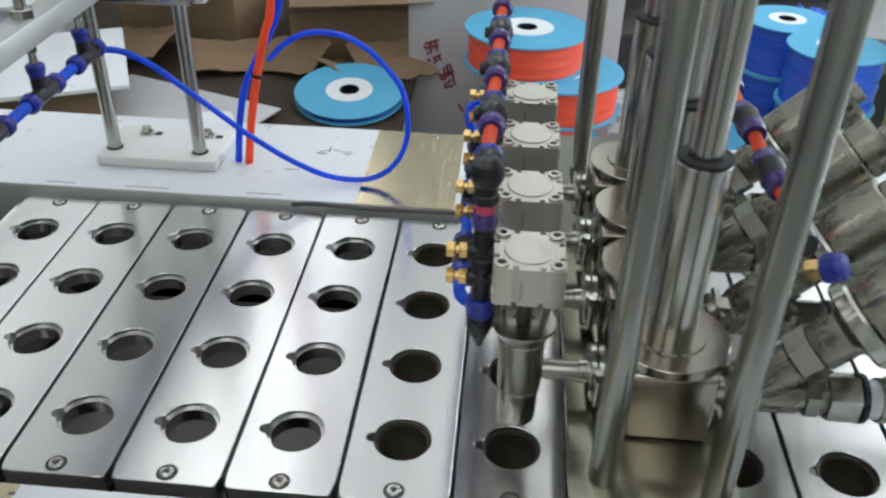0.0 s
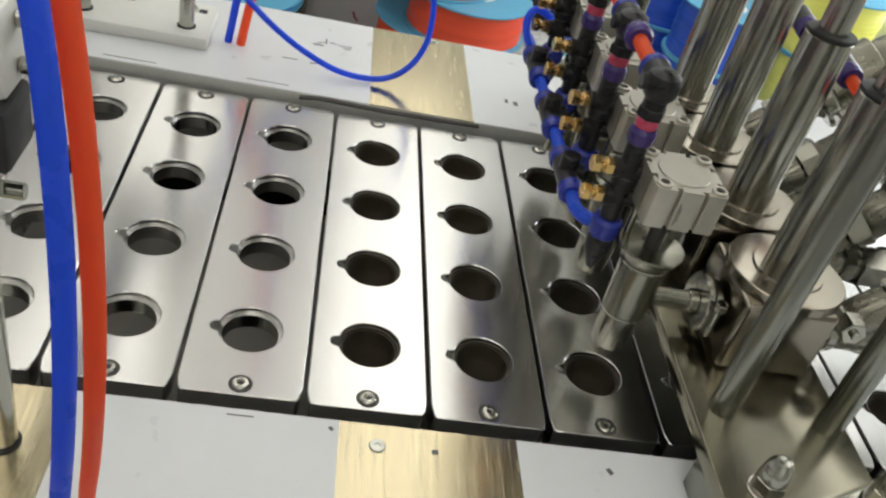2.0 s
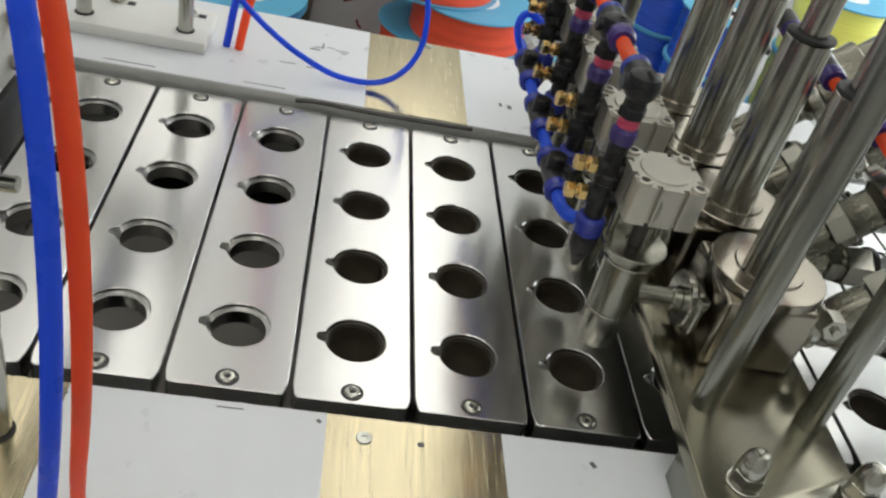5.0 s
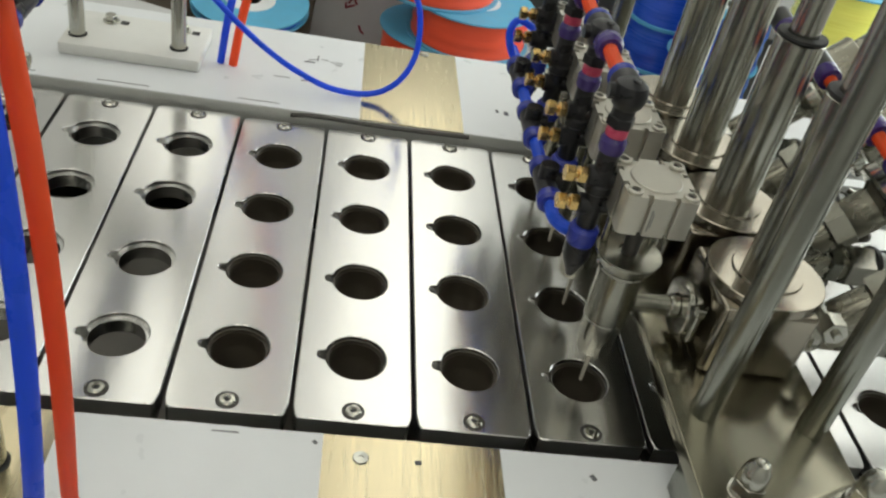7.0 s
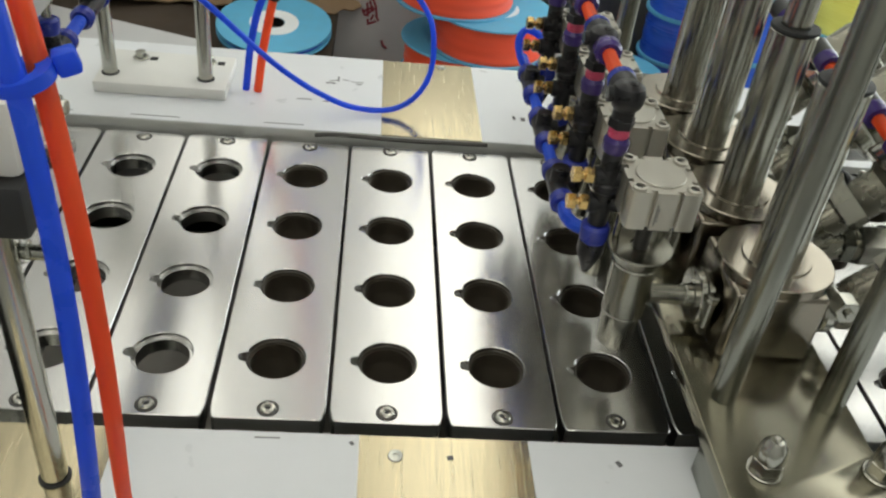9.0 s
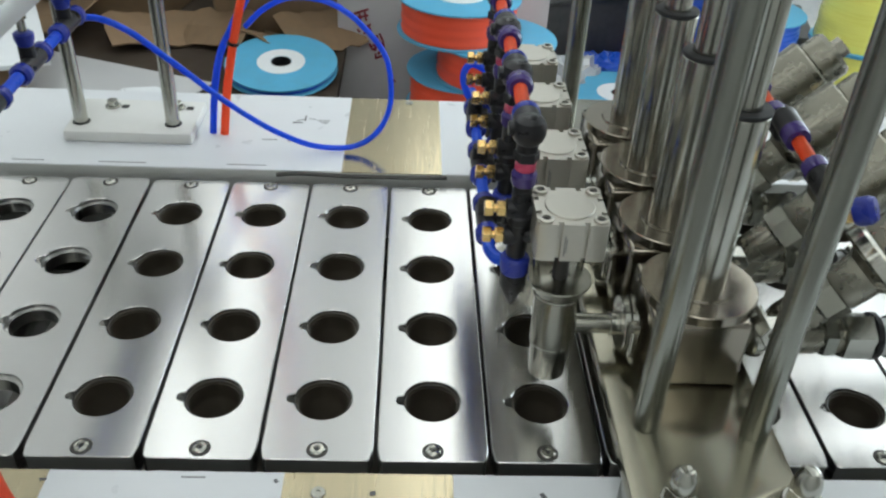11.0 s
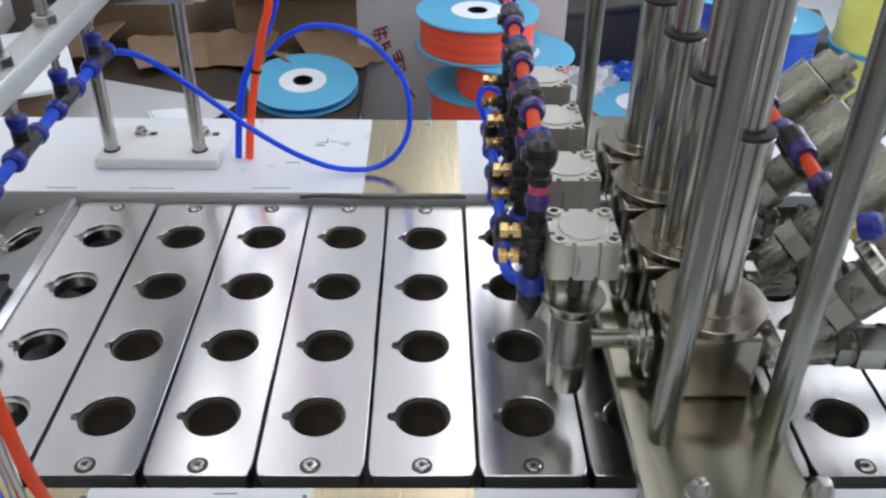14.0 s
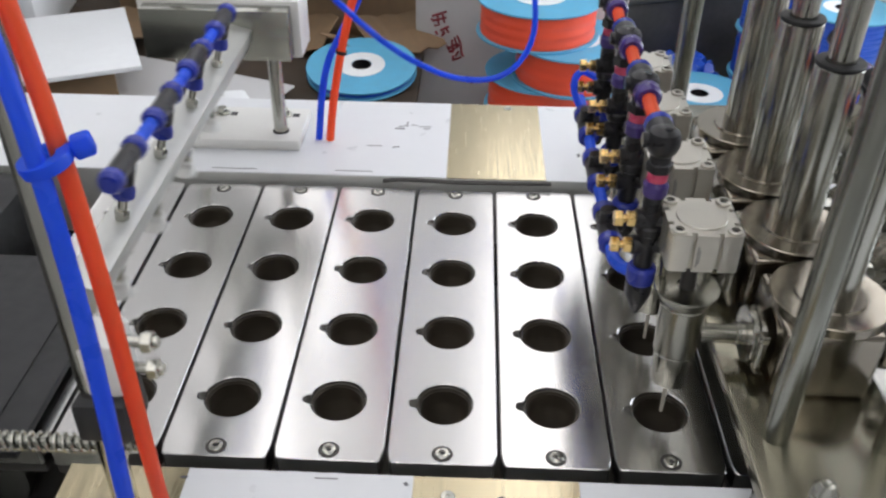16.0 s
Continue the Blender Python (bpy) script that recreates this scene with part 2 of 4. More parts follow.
slab("wall_north", -4.3, 3.0, 5.2, 5.3, FLOOR_Z - 0.1, 2.4, M_WALL, "pale grey painted workshop wall", "wall")
slab("wall_south", -4.3, 3.0, -3.3, -3.2, FLOOR_Z - 0.1, 2.4, M_WALL, "pale grey painted workshop wall", "wall")


def strip_lamp(x, y, length=1.4, width=0.5):
    e = thing("ceiling_light", pose(x, y, 2.3), "unseen white strip lamp hung under the ceiling, switched on", "ceiling light", "strip lamps under the ceiling")
    for sy in (-0.45, 0.45):
        part("hanger", rod(0.005, -0.3, -0.001, m=pose(0, sy, 0)), M_LAMPBODY, e)
    part("housing", boxed(-0.03, 0.03, -length / 2, length / 2, -0.33, -0.301, bevel=0.006), M_LAMPBODY, e)
    part("diffuser", boxed(-width / 2, width / 2, -length / 2, length / 2, -0.38, -0.331, bevel=0.012), M_LAMP, e, "glowing white diffuser")


# none in view; the two negative-y rows are added fill for near faces
for ly, across in ((-2.4, (-0.85, 0.05)), (-0.95, (-1.75, -0.85, 0.05)), (0.6, (-2.35, -0.98, 0.18, 1.75)), (2.1, (-2.35, -0.98, 0.18, 1.75)), (3.6, (-2.35, -0.98, 0.18, 1.75))):
    for lx in across:
        strip_lamp(lx, ly, 1.4, {-2.35: 0.32, -0.98: 0.46}.get(lx, 0.6))


# ---- conveyor ----
def plate_mesh():
    """A carrier plate: four stepped holes, each with a finger notch on one side."""
    bm = bmesh.new()
    w, y0, y1, zb = PITCH / 2 - 0.0019, -0.0115, 0.4565, -0.02
    n = 88
    rc, rh, step = 0.0268, 0.0239, -0.0064
    ys = [y0] + [(a + b) / 2 for a, b in zip(ROWS_Y, ROWS_Y[1:])] + [y1]

    def rim(cy, r, z, notch=True):
        out, level = [], z
        for i in range(n):
            a = 2 * math.pi * (i + 0.5) / n
            x, y, z = r * math.cos(a), r * math.sin(a), level
            if notch and abs(y) < 0.0062 and x < 0:
                x = -0.0278 - math.sqrt(max(0.0, 0.0062 ** 2 - y * y))
                z = min(z, 2.6 * z)
            out.append(bm.verts.new((x, cy + y, z)))
        return out

    def band(a, b):
        for i in range(n):
            j = (i + 1) % n
            bm.faces.new((a[i], a[j], b[j], b[i]))

    for k, cy in enumerate(ROWS_Y):
        lo, hi = ys[k], ys[k + 1]
        outer, low = [], []
        for i in range(n):
            a = 2 * math.pi * (i + 0.5) / n
            c, s = math.cos(a), math.sin(a)
            dy = (hi - cy) if s > 0 else (cy - lo)
            t = min(w / abs(c) if abs(c) > 1e-6 else 9, dy / abs(s) if abs(s) > 1e-6 else 9)
            outer.append(bm.verts.new((t * c, cy + t * s, 0)))
        for sx in (-1, 1):
            for yy in (lo, hi):
                v = min(outer, key=lambda q: (q.co.x - sx * w) ** 2 + (q.co.y - yy) ** 2)
                cut = 0.0022 if yy in (y0, y1) else 0.0
                v.co.x, v.co.y = sx * (w - cut), yy + (cut if yy == y0 else -cut)
        top = rim(cy, rc, 0)
        ledge = rim(cy, rc, step)
        inner = rim(cy, rh, step, False)
        base = rim(cy, rh, zb, False)
        band(outer, top)
        band(top, ledge)
        band(ledge, inner)
        band(inner, base)
    bmesh.ops.remove_doubles(bm, verts=bm.verts, dist=1e-5)
    for e in [e for e in bm.edges if len(e.link_faces) == 1 and all(abs(v.co.z) < 1e-6 for v in e.verts)]:
        a, b = e.verts
        bm.faces.new((b, a, bm.verts.new((a.co.x, a.co.y, zb)), bm.verts.new((b.co.x, b.co.y, zb))))
    bmesh.ops.remove_doubles(bm, verts=bm.verts, dist=1e-5)
    bmesh.ops.recalc_face_normals(bm, faces=bm.faces)
    up = [e for e in bm.edges if len(e.link_faces) == 2 and all(abs(v.co.z) < 1e-6 for v in e.verts) and any(abs(f.normal.z) < 0.5 for f in e.link_faces)]
    bmesh.ops.bevel(bm, geom=up, offset=0.0007, segments=1, affect="EDGES")
    grain = bm.loops.layers.uv.new("grain")
    for f in bm.faces:
        for lp in f.loops:
            lp[grain].uv = (lp.vert.co.y, lp.vert.co.x)
    return bm


def carrier_plate():
    e = thing("carrier_plate", pose(0, 0, 0), "brushed stainless carrier plate with four stepped round holes", "carrier plate", "plates of the conveyor")
    part("plate", plate_mesh(), M_PLATE, e)
    part("chain_link", boxed(-0.046, 0.046, -0.009, 0.018, -0.034, -0.0203, bevel=0.002), M_CHAIN, e, "dark oiled chain link")
    for y in (0.0, 0.445):
        k = part("screw", turned([(0, 0.0004), (0.0066, 0.0004), (0.0069, 0.0009), (0.0058, 0.0021), (0.0034, 0.0025), (0.0026, 0.0012), (0, 0.001)], n=18), M_STEEL, e, "small countersunk screw", pose(0, y, 0))
        # flat dark discs stand for the shade in the countersink and socket
        part("recess", turned([(0, 0.0001), (0.0096, 0.0001), (0.0094, 0.0003), (0.0, 0.0004)], n=20), M_CHAIN, k, "dark disc painted as shade in the screw recess")
        part("socket", turned([(0, 0.0011), (0.0025, 0.0011), (0.0023, 0.0015), (0, 0.0015)], n=6), M_BLACK, k, "black disc painted as shade in the screw socket")
    return e


def insert_mesh():
    return turned([(0.0235, -0.0062), (0.0262, -0.006), (0.0263, -0.0035), (0.0258, -0.0026), (0.0248, -0.0028), (0.0243, -0.0045), (0.0205, -0.07), (0, -0.071), (0, -0.0725), (0.0225, -0.071), (0.0235, -0.0062)], n=36)


plate_0 = carrier_plate()
bm_insert = insert_mesh()
me_insert = bpy.data.meshes.new("insert")
bm_insert.to_mesh(me_insert)
bm_insert.free()
me_insert.shade_smooth()
me_insert.materials.append(M_SOCKET)
PLATES = []
for k in range(-8, 10):
    p = plate_0 if k == -8 else copy_thing(plate_0, pose(0, 0, 0))
    PLATES.append((k, p))
for k, p in PLATES:
    if k >= -1:
        for y in ROWS_Y:
            c = new("insert", me_insert)
            c.parent = p
            c.matrix_basis = pose(0, y, 0)
            c["label"] = "dark plastic cup insert"

# what lies under the plates
slab("drip_tray", -0.58, 1.0, 0.0, 0.45, -0.16, -0.15, M_TRAY, "dull steel tray under the conveyor plates", "tray")


# beams
def beam(name, y0, y1, x0, x1, label):
    e = thing(name, pose(0, 0, 0), label, "machine beam", kind="structure")
    emit("beam_body", boxed(x0, x1, y0, y1, -0.09, BEAM_Z - 0.001, bevel=0.0012), M_EDGE, e, "", True)
    return e


def film(name, x0, x1, y0, y1, parent, material, label):
    """A thin sheet on the beam with a slightly uneven edge."""
    bm = bmesh.new()
    n = 26
    a = [(x0 + (x1 - x0) * i / n, y0 + 0.0007 * noise.noise((i * 0.9, y0 * 40, 3)), 0) for i in range(n + 1)]
    b = [(x0 + (x1 - x0) * i / n, y1 + 0.0007 * noise.noise((i * 0.9, y1 * 40, 7)), 0) for i in range(n + 1)]
    z0, z1 = BEAM_Z - 0.0012, BEAM_Z + 0.0003
    lo = [[bm.verts.new((x, y, z0)) for x, y, _ in r] for r in (a, b)]
    hi = [[bm.verts.new((x, y, z1)) for x, y, _ in r] for r in (a, b)]
    for i in range(n):
        bm.faces.new((hi[0][i], hi[0][i + 1], hi[1][i + 1], hi[1][i]))
        bm.faces.new((lo[0][i], lo[0][i + 1], hi[0][i + 1], hi[0][i]))
        bm.faces.new((hi[1][i], hi[1][i + 1], lo[1][i + 1], lo[1][i]))
    for i in (0, n):
        bm.faces.new((lo[0][i], hi[0][i], hi[1][i], lo[1][i]))
    return emit(name, bm, material, parent, label)


beam_back = beam("beam_back", 0.4665, 0.692, -0.95, 1.1, "grey machine beam behind the conveyor, partly under white film")
film("film", -0.95, -0.216, 0.4672, 0.6912, beam_back, M_FILM, "white protective film with pen marks")
film("bare_strip", -0.216, -0.085, 0.4672, 0.6912, beam_back, M_BARE, "bare brushed stainless strip")
film("film", -0.085, 1.1, 0.4672, 0.6912, beam_back, M_FILM, "white protective film")
beam_front = beam("beam_front", -0.3, -0.036, -0.52, 1.1, "grey machine beam before the conveyor, partly under white film")
film("film", -0.418, -0.226, -0.2995, -0.0368, beam_front, M_FILM, "white protective film")
film("bare_strip", -0.52, -0.418, -0.2995, -0.0368, beam_front, M_BARE, "bare brushed stainless strip")
film("bare_strip", -0.226, -0.086, -0.2995, -0.0368, beam_front, M_BARE, "bare brushed stainless strip")
film("film", -0.086, 1.1, -0.2995, -0.0368, beam_front, M_FILM, "white protective film")
slab("machine_table", -0.76, 1.15, -0.31, 0.7, -0.24, -0.2, M_SATIN, "steel table of the filling machine", "machine table")
for sx in (-0.7, 1.05):
    for sy in (-0.27, 0.66):
        slab("table_leg", sx - 0.03, sx + 0.03, sy - 0.03, sy + 0.03, FLOOR_Z, -0.24, M_SATIN, "square steel leg of the machine table", "table leg")
for sy in (-0.3, 0.49):
    slab("side_apron", -0.76, 1.15, sy, sy + 0.012, -0.2, -0.091, M_SATIN, "steel apron under the machine beam", "apron")
# added black box and lips, covering what would come out too bright here
guard = thing("end_guard", pose(0, 0, 0), "added black box and lips over the turning end of the conveyor", "guard")
part("box", boxed(-1.3, -0.765, -0.31, 0.46, -0.2, 0.006, bevel=0.003), M_RUBBER, guard)
part("lip", boxed(-1.3, -0.605, -0.03, 0.26, 0.0062, 0.016, bevel=0.002), M_RUBBER, guard)
part("lip", boxed(-0.6045, -0.572, -0.03, 0.15, 0.0062, 0.016, bevel=0.002), M_RUBBER, guard)
slab("guard_plinth", -1.28, -0.79, -0.29, 0.44, FLOOR_Z, -0.2, M_RUBBER, "black plinth under the added conveyor cover", "plinth")


# ---- filling station ----
def station_base():
    e = thing("station_base", pose(0, 0, 0), "thick polished stainless bridge plate across the conveyor carrying the pumps", "base plate")
    bm = extruded([(0.044, -0.135), (0.191, -0.135), (0.191, -0.085), (0.175, -0.085), (0.175, 0.6), (0.044, 0.6)], 0.05, 0.065)
    bmesh.ops.bevel(bm, geom=list(bm.edges), offset=0.0012, segments=2, affect="EDGES", profile=0.5)
    part("bridge", bm, M_BASE, e)
    for y0, y1 in ((-0.13, -0.06), (0.53, 0.59)):
        part("foot", boxed(0.048, 0.171, y0, y1, BEAM_Z + 0.0004, 0.0498, bevel=0.0012), M_SATIN, e)
    return e


station_base()


def acorn_bolt(x, y, z, m=1.0):
    e = thing("acorn_bolt", pose(x, y, z), "chrome acorn nut on a stud with washer", "bolt", "acorn bolts on the bridge plate")
    part("washer", rod(0.0125 * m, 0.0, 0.0022), M_STEEL, e)
    part("nut", hexprism(0.019 * m, 0.0023, 0.0145), M_STEEL, e)
    part("dome", turned([(0.0098 * m, 0.0146), (0.0098 * m, 0.021), (0.0085 * m, 0.0285), (0.005 * m, 0.034), (0, 0.036)], n=20), M_STEEL, e)


for bx in (0.079, 0.172):
    acorn_bolt(bx, -0.104, 0.0652, 1.12)


def guide_rod(x, y, z0, z1, r, label, material=None, ring=False):
    e = thing("guide_rod", pose(x, y, z0), label, "rod", "upright rods")
    part("shaft", rod(r, 0.0, z1 - z0), material or M_SATIN, e)
    if ring:
        # thin black ring stands for the shade in the hole round the rod
        part("foot_ring", turned([(r + 0.0002, 0.0001), (r + 0.0022, 0.0001), (r + 0.002, 0.0012), (r + 0.0002, 0.0015)]), M_RUBBER, e, "black ring painted as the shaded gap round the foot")


for gx, gy in ((0.07, -0.026), (0.1585, -0.034), (0.0725, 0.49), (0.1585, 0.49)):
    guide_rod(gx, gy, 0.065, 0.6395, 0.0114, "tall satin steel guide rod on the bridge plate")


# out of view: ends the tall rods and darkens the bridge plate below
top = thing("top_plate", pose(0, 0, 0), "unseen stainless plate joining the tall rods and shading the bridge", "plate")
part("plate", boxed(0.03, 0.25, -0.085, 0.535, 0.64, 0.66, bevel=0.002), M_SATIN, top)


def pump():
    e = thing("dosing_pump", pose(0, 0, 0), "stainless dosing pump with wide flange and tall polished cylinder", "dosing pump", "dosing pumps in a row")
    part("body_block", boxed(-0.0455, 0.0375, -0.044, 0.044, 0.0002, 0.07, bevel=0.005, seg=3), M_FLANGE, e)
    part("flange", turned([(0, 0.0702), (0.0488, 0.0702), (0.0496, 0.071), (0.0496, 0.0788), (0.0488, 0.0796), (0.030, 0.0796), (0.029, 0.0815), (0, 0.0815)], n=48), M_FLANGE, e)
    part("cylinder_tube", turned([(0.0205, 0.0816), (0.0205, 0.241), (0.0195, 0.242), (0, 0.242)], n=32), M_STEEL, e)
    part("end_ring", turned([(0.0206, 0.2422), (0.0209, 0.2424), (0.0212, 0.2438), (0.0206, 0.2455), (0.013, 0.246), (0.013, 0.2422)], n=32), M_RUBBER, e, "black rubber end ring")
    part("piston_rod", rod(0.0125, 0.2426, 0.5745), M_STEEL, e)
    part("outlet_neck", rod(0.0105, 0.0, 0.026, m=pose(-0.0455, 0, 0.033, 0, -90, 0)), M_STEEL, e)
    part("clamp_ring", turned([(0.012, 0), (0.0245, 0), (0.0255, 0.001), (0.0255, 0.0055), (0.022, 0.0065), (0.0255, 0.0075), (0.0255, 0.012), (0.0245, 0.013), (0.012, 0.013)], pose(-0.050, 0, 0.033, 0, -90, 0)), M_STEEL, e, "polished clamp ring")
    part("clamp_screw", join(rod(0.003, 0, 0.03, m=pose(-0.056, -0.028, 0.02)), hexprism(0.009, 0.028, 0.036, pose(-0.056, -0.028, 0.02))), M_STEEL, e)
    return e


PX = 0.122
pump_0 = pump()
pump_0.matrix_basis = pose(PX, ROWS_Y[0], 0.0652)
for y in ROWS_Y[1:]:
    copy_thing(pump_0, pose(PX, y, 0.0652))


def valve():
    """The Y-shaped inlet valve on the far side of a pump, its neck at the origin: pipe along x, bonnet leaning to +x."""
    e = thing("inlet_valve", pose(0, 0, 0), "stainless angle valve with hex pipe, slanting bonnet and round actuator", "valve", "inlet valves beside the pumps")
    along = pose(0, 0, 0, 0, 90, 0)
    part("neck", rod(0.0115, 0.0002, 0.034, m=along), M_STEEL, e)
    part("clamp_ring", turned([(0.012, 0.017), (0.0195, 0.0174), (0.021, 0.02), (0.021, 0.026), (0.0195, 0.0286), (0.012, 0.029)], along), M_STEEL, e, "polished clamp ring")
    part("pipe", turned([(0, 0.0342), (0.0155, 0.0342), (0.0175, 0.038), (0.0175, 0.075), (0.0155, 0.08), (0.0155, 0.1), (0, 0.1)], along), M_CAST, e)
    part("union_nut", hexprism(0.038, 0.1002, 0.127, along), M_STEEL, e, "polished hex union nut")
    part("rear_nut", hexprism(0.034, 0.082, 0.094, along), M_SATIN, e)
    lean = aim((0.033, 0, 0.0), (0.133, 0, 0.099))
    part("bonnet_neck", turned([(0, 0.012), (0.0165, 0.012), (0.0185, 0.02), (0.0185, 0.05), (0.0168, 0.0515), (0, 0.0515)], lean), M_CAST, e)
    part("bonnet_hex", hexprism(0.04, 0.052, 0.072, lean), M_NOZZLE, e)
    part("bonnet", turned([(0, 0.0722), (0.0195, 0.0722), (0.0205, 0.074), (0.0205, 0.098), (0.026, 0.104), (0, 0.104)], lean), M_CAST, e)
    part("collar", turned([(0.015, 0.1042), (0.0365, 0.1044), (0.039, 0.107), (0.039, 0.117), (0.0365, 0.1196), (0.015, 0.12)], lean), M_STEEL, e, "polished collar ring")
    part("actuator", turned([(0, 0.1202), (0.0335, 0.1202), (0.035, 0.122), (0.035, 0.176), (0.033, 0.178), (0, 0.178)], lean, 36), M_CAST, e)
    part("cap", turned([(0, 0.1782), (0.026, 0.1782), (0.0275, 0.18), (0.0275, 0.2), (0.024, 0.205), (0, 0.205)], lean), M_CAST, e)
    part("end_plug", hexprism(0.02, 0.2052, 0.216, lean), M_CAST, e)
    part("port_plug", hexprism(0.014, 0.0, 0.012, lean @ pose(0.004, -0.035, 0.166, 90, 0, 0)), M_BRASS, e, "small brass port plug")
    part("wing_nut", join(rod(0.004, 0.0, 0.045, m=pose(0.023, 0.004, 0.026, 90, 0, 0)), hexprism(0.02, 0.024, 0.041, pose(0.023, 0.004, 0.026, 90, 0, 0))), M_STEEL, e, "polished clamp nut on its screw")
    part("strap", turned([(0.0172, 0.1275), (0.0215, 0.1275), (0.0218, 0.129), (0.0215, 0.1325), (0.0172, 0.1325)], along), M_BLACK, e, "black strap")
    part("hose", sweep([(0.1275, 0.0, 0.0), (0.16, 0, -0.001), (0.2, 0, 0.0), (0.26, 0.0, 0.002)], 0.017, 16), M_CLEAR, e, "clear braided hose")
    for x in (0.144, 0.168):
        band = part("hose_clamp", turned([(0.0172, 0), (0.0192, 0.0006), (0.0192, 0.0095), (0.0172, 0.01)], pose(x, 0, -0.0006, 0, 90, 0)), M_STEEL, e)
        part("clamp_screw", join(rod(0.0042, -0.008, 0.008, m=pose(x + 0.005, -0.006, 0.0225, 90, 0, 30)), boxed(x, x + 0.01, -0.012, 0.002, 0.019, 0.023, bevel=0.001)), M_STEEL, band)
    return e


valve_0 = valve()
valve_0.matrix_basis = pose(PX + 0.0375, ROWS_Y[0], 0.09)
for y in ROWS_Y[1:]:
    copy_thing(valve_0, pose(PX + 0.0375, y, 0.09))


def slotted_outline(w):
    """Square outline with two sensor slots on each side and chamfered corners."""
    side = [(-w + 0.004, -w), (-0.0125, -w), (-0.0125, -w + 0.0015), (-0.0135, -w + 0.0045), (-0.0075, -w + 0.0045), (-0.0085, -w + 0.0015), (-0.0085, -w), (0.0085, -w), (0.0085, -w + 0.0015), (0.0075, -w + 0.0045), (0.0135, -w + 0.0045), (0.0125, -w + 0.0015), (0.0125, -w), (w - 0.004, -w), (w - 0.0012, -w + 0.0012)]
    out = []
    for k in range(4):
        q, r = round(math.cos(k * math.pi / 2)), round(math.sin(k * math.pi / 2))
        out += [(q * x - r * y, r * x + q * y) for x, y in side]
    return out


def nozzle():
    e = thing("filling_nozzle", pose(0, 0, 0), "stainless filling nozzle under a grey compact air cylinder", "filling nozzle", "filling nozzles in a row")
    part("tip", turned([(0, 0.043), (0.0152, 0.043), (0.0166, 0.0442), (0.017, 0.0465), (0.0174, 0.0775), (0, 0.0775)], n=36), M_NOZZLE, e)
    part("tip_ring", turned([(0.012, 0.0776), (0.0182, 0.0777), (0.0188, 0.0788), (0.0182, 0.0802), (0.012, 0.0803)], n=36), M_STEEL, e, "bright seam ring")
    part("body", turned([(0, 0.0805), (0.0182, 0.0805), (0.0188, 0.0815), (0.0196, 0.1305), (0.0196, 0.1308), (0, 0.1308)], n=40), M_NOZZLE, e)
    part("body_ring", turned([(0.012, 0.131), (0.0202, 0.1311), (0.0208, 0.1322), (0.0202, 0.1336), (0.012, 0.1337)], n=36), M_STEEL, e, "bright seam ring")
    part("funnel", turned([(0, 0.1338), (0.02, 0.1338), (0.0205, 0.1348), (0.027, 0.1455), (0.0276, 0.147), (0.0272, 0.1485), (0.0092, 0.15), (0.0088, 0.148), (0, 0.148)], n=40), M_NOZZLE, e)
    part("piston_rod", rod(0.0066, 0.1482, 0.1838), M_CHAIN, e, "dark piston rod")
    for sx in (-0.019, 0.019):
        part("pillar", rod(0.0032, 0.1494, 0.1838, m=pose(sx, 0.012, 0), n=14), M_NOZZLE, e)
    part("side_pipe", rod(0.0088, 0.0185, 0.058, m=pose(0, 0, 0.098, 0, 90, 0)), M_NOZZLE, e)
    body = part("air_cylinder", extruded(slotted_outline(0.0285), 0.1842, 0.2185), M_ALU, e, "grey anodised compact air cylinder")
    part("cover", turned([(0, 0.2187), (0.0205, 0.2187), (0.0205, 0.2192), (0.0198, 0.2198), (0, 0.2198)], n=36), M_ALU, body)
    for sx in (-1, 1):
        for sy in (-1, 1):
            part("corner_lobe", turned([(0.0036, 0.2186), (0.0062, 0.2186), (0.0062, 0.2205), (0.0056, 0.2211), (0.0036, 0.2211), (0.0036, 0.2186)], pose(sx * 0.0218, sy * 0.0218, 0), 18), M_ALU, body)
            # black disc paints the shade down in the screw well
            part("cap_screw", rod(0.0034, 0.2186, 0.2192, 0.0003, pose(sx * 0.0218, sy * 0.0218, 0), 10), M_BLACK, body)
    part("ink_line", boxed(-0.0062, -0.0055, -0.0289, -0.0283, 0.189, 0.208), M_INK, body, "fine printed line")
    part("ink_line", boxed(-0.0045, -0.004, -0.0289, -0.0283, 0.192, 0.205), M_INK, body, "fine printed line")
    return e


nozzle_0 = nozzle()
nozzle_0.matrix_basis = pose(0.001, ROWS_Y[0], 0)
for y in ROWS_Y[1:]:
    copy_thing(nozzle_0, pose(0.001, y, 0))


def stream():
    e = thing("liquid_stream", pose(0, 0, 0), "thin cream liquid stream under the nozzle tip", "liquid", "liquid streams")
    part("jet", turned([(0, -0.012), (0.0014, -0.011), (0.0018, 0.0), (0.0026, 0.046), (0, 0.0462)], n=12), M_LIQUID, e)
    return e


STREAMS = []
for i, y in enumerate(ROWS_Y):
    s = stream() if i == 0 else copy_thing(STREAMS[0][0], pose(0, 0, 0))
    STREAMS.append((s, y))


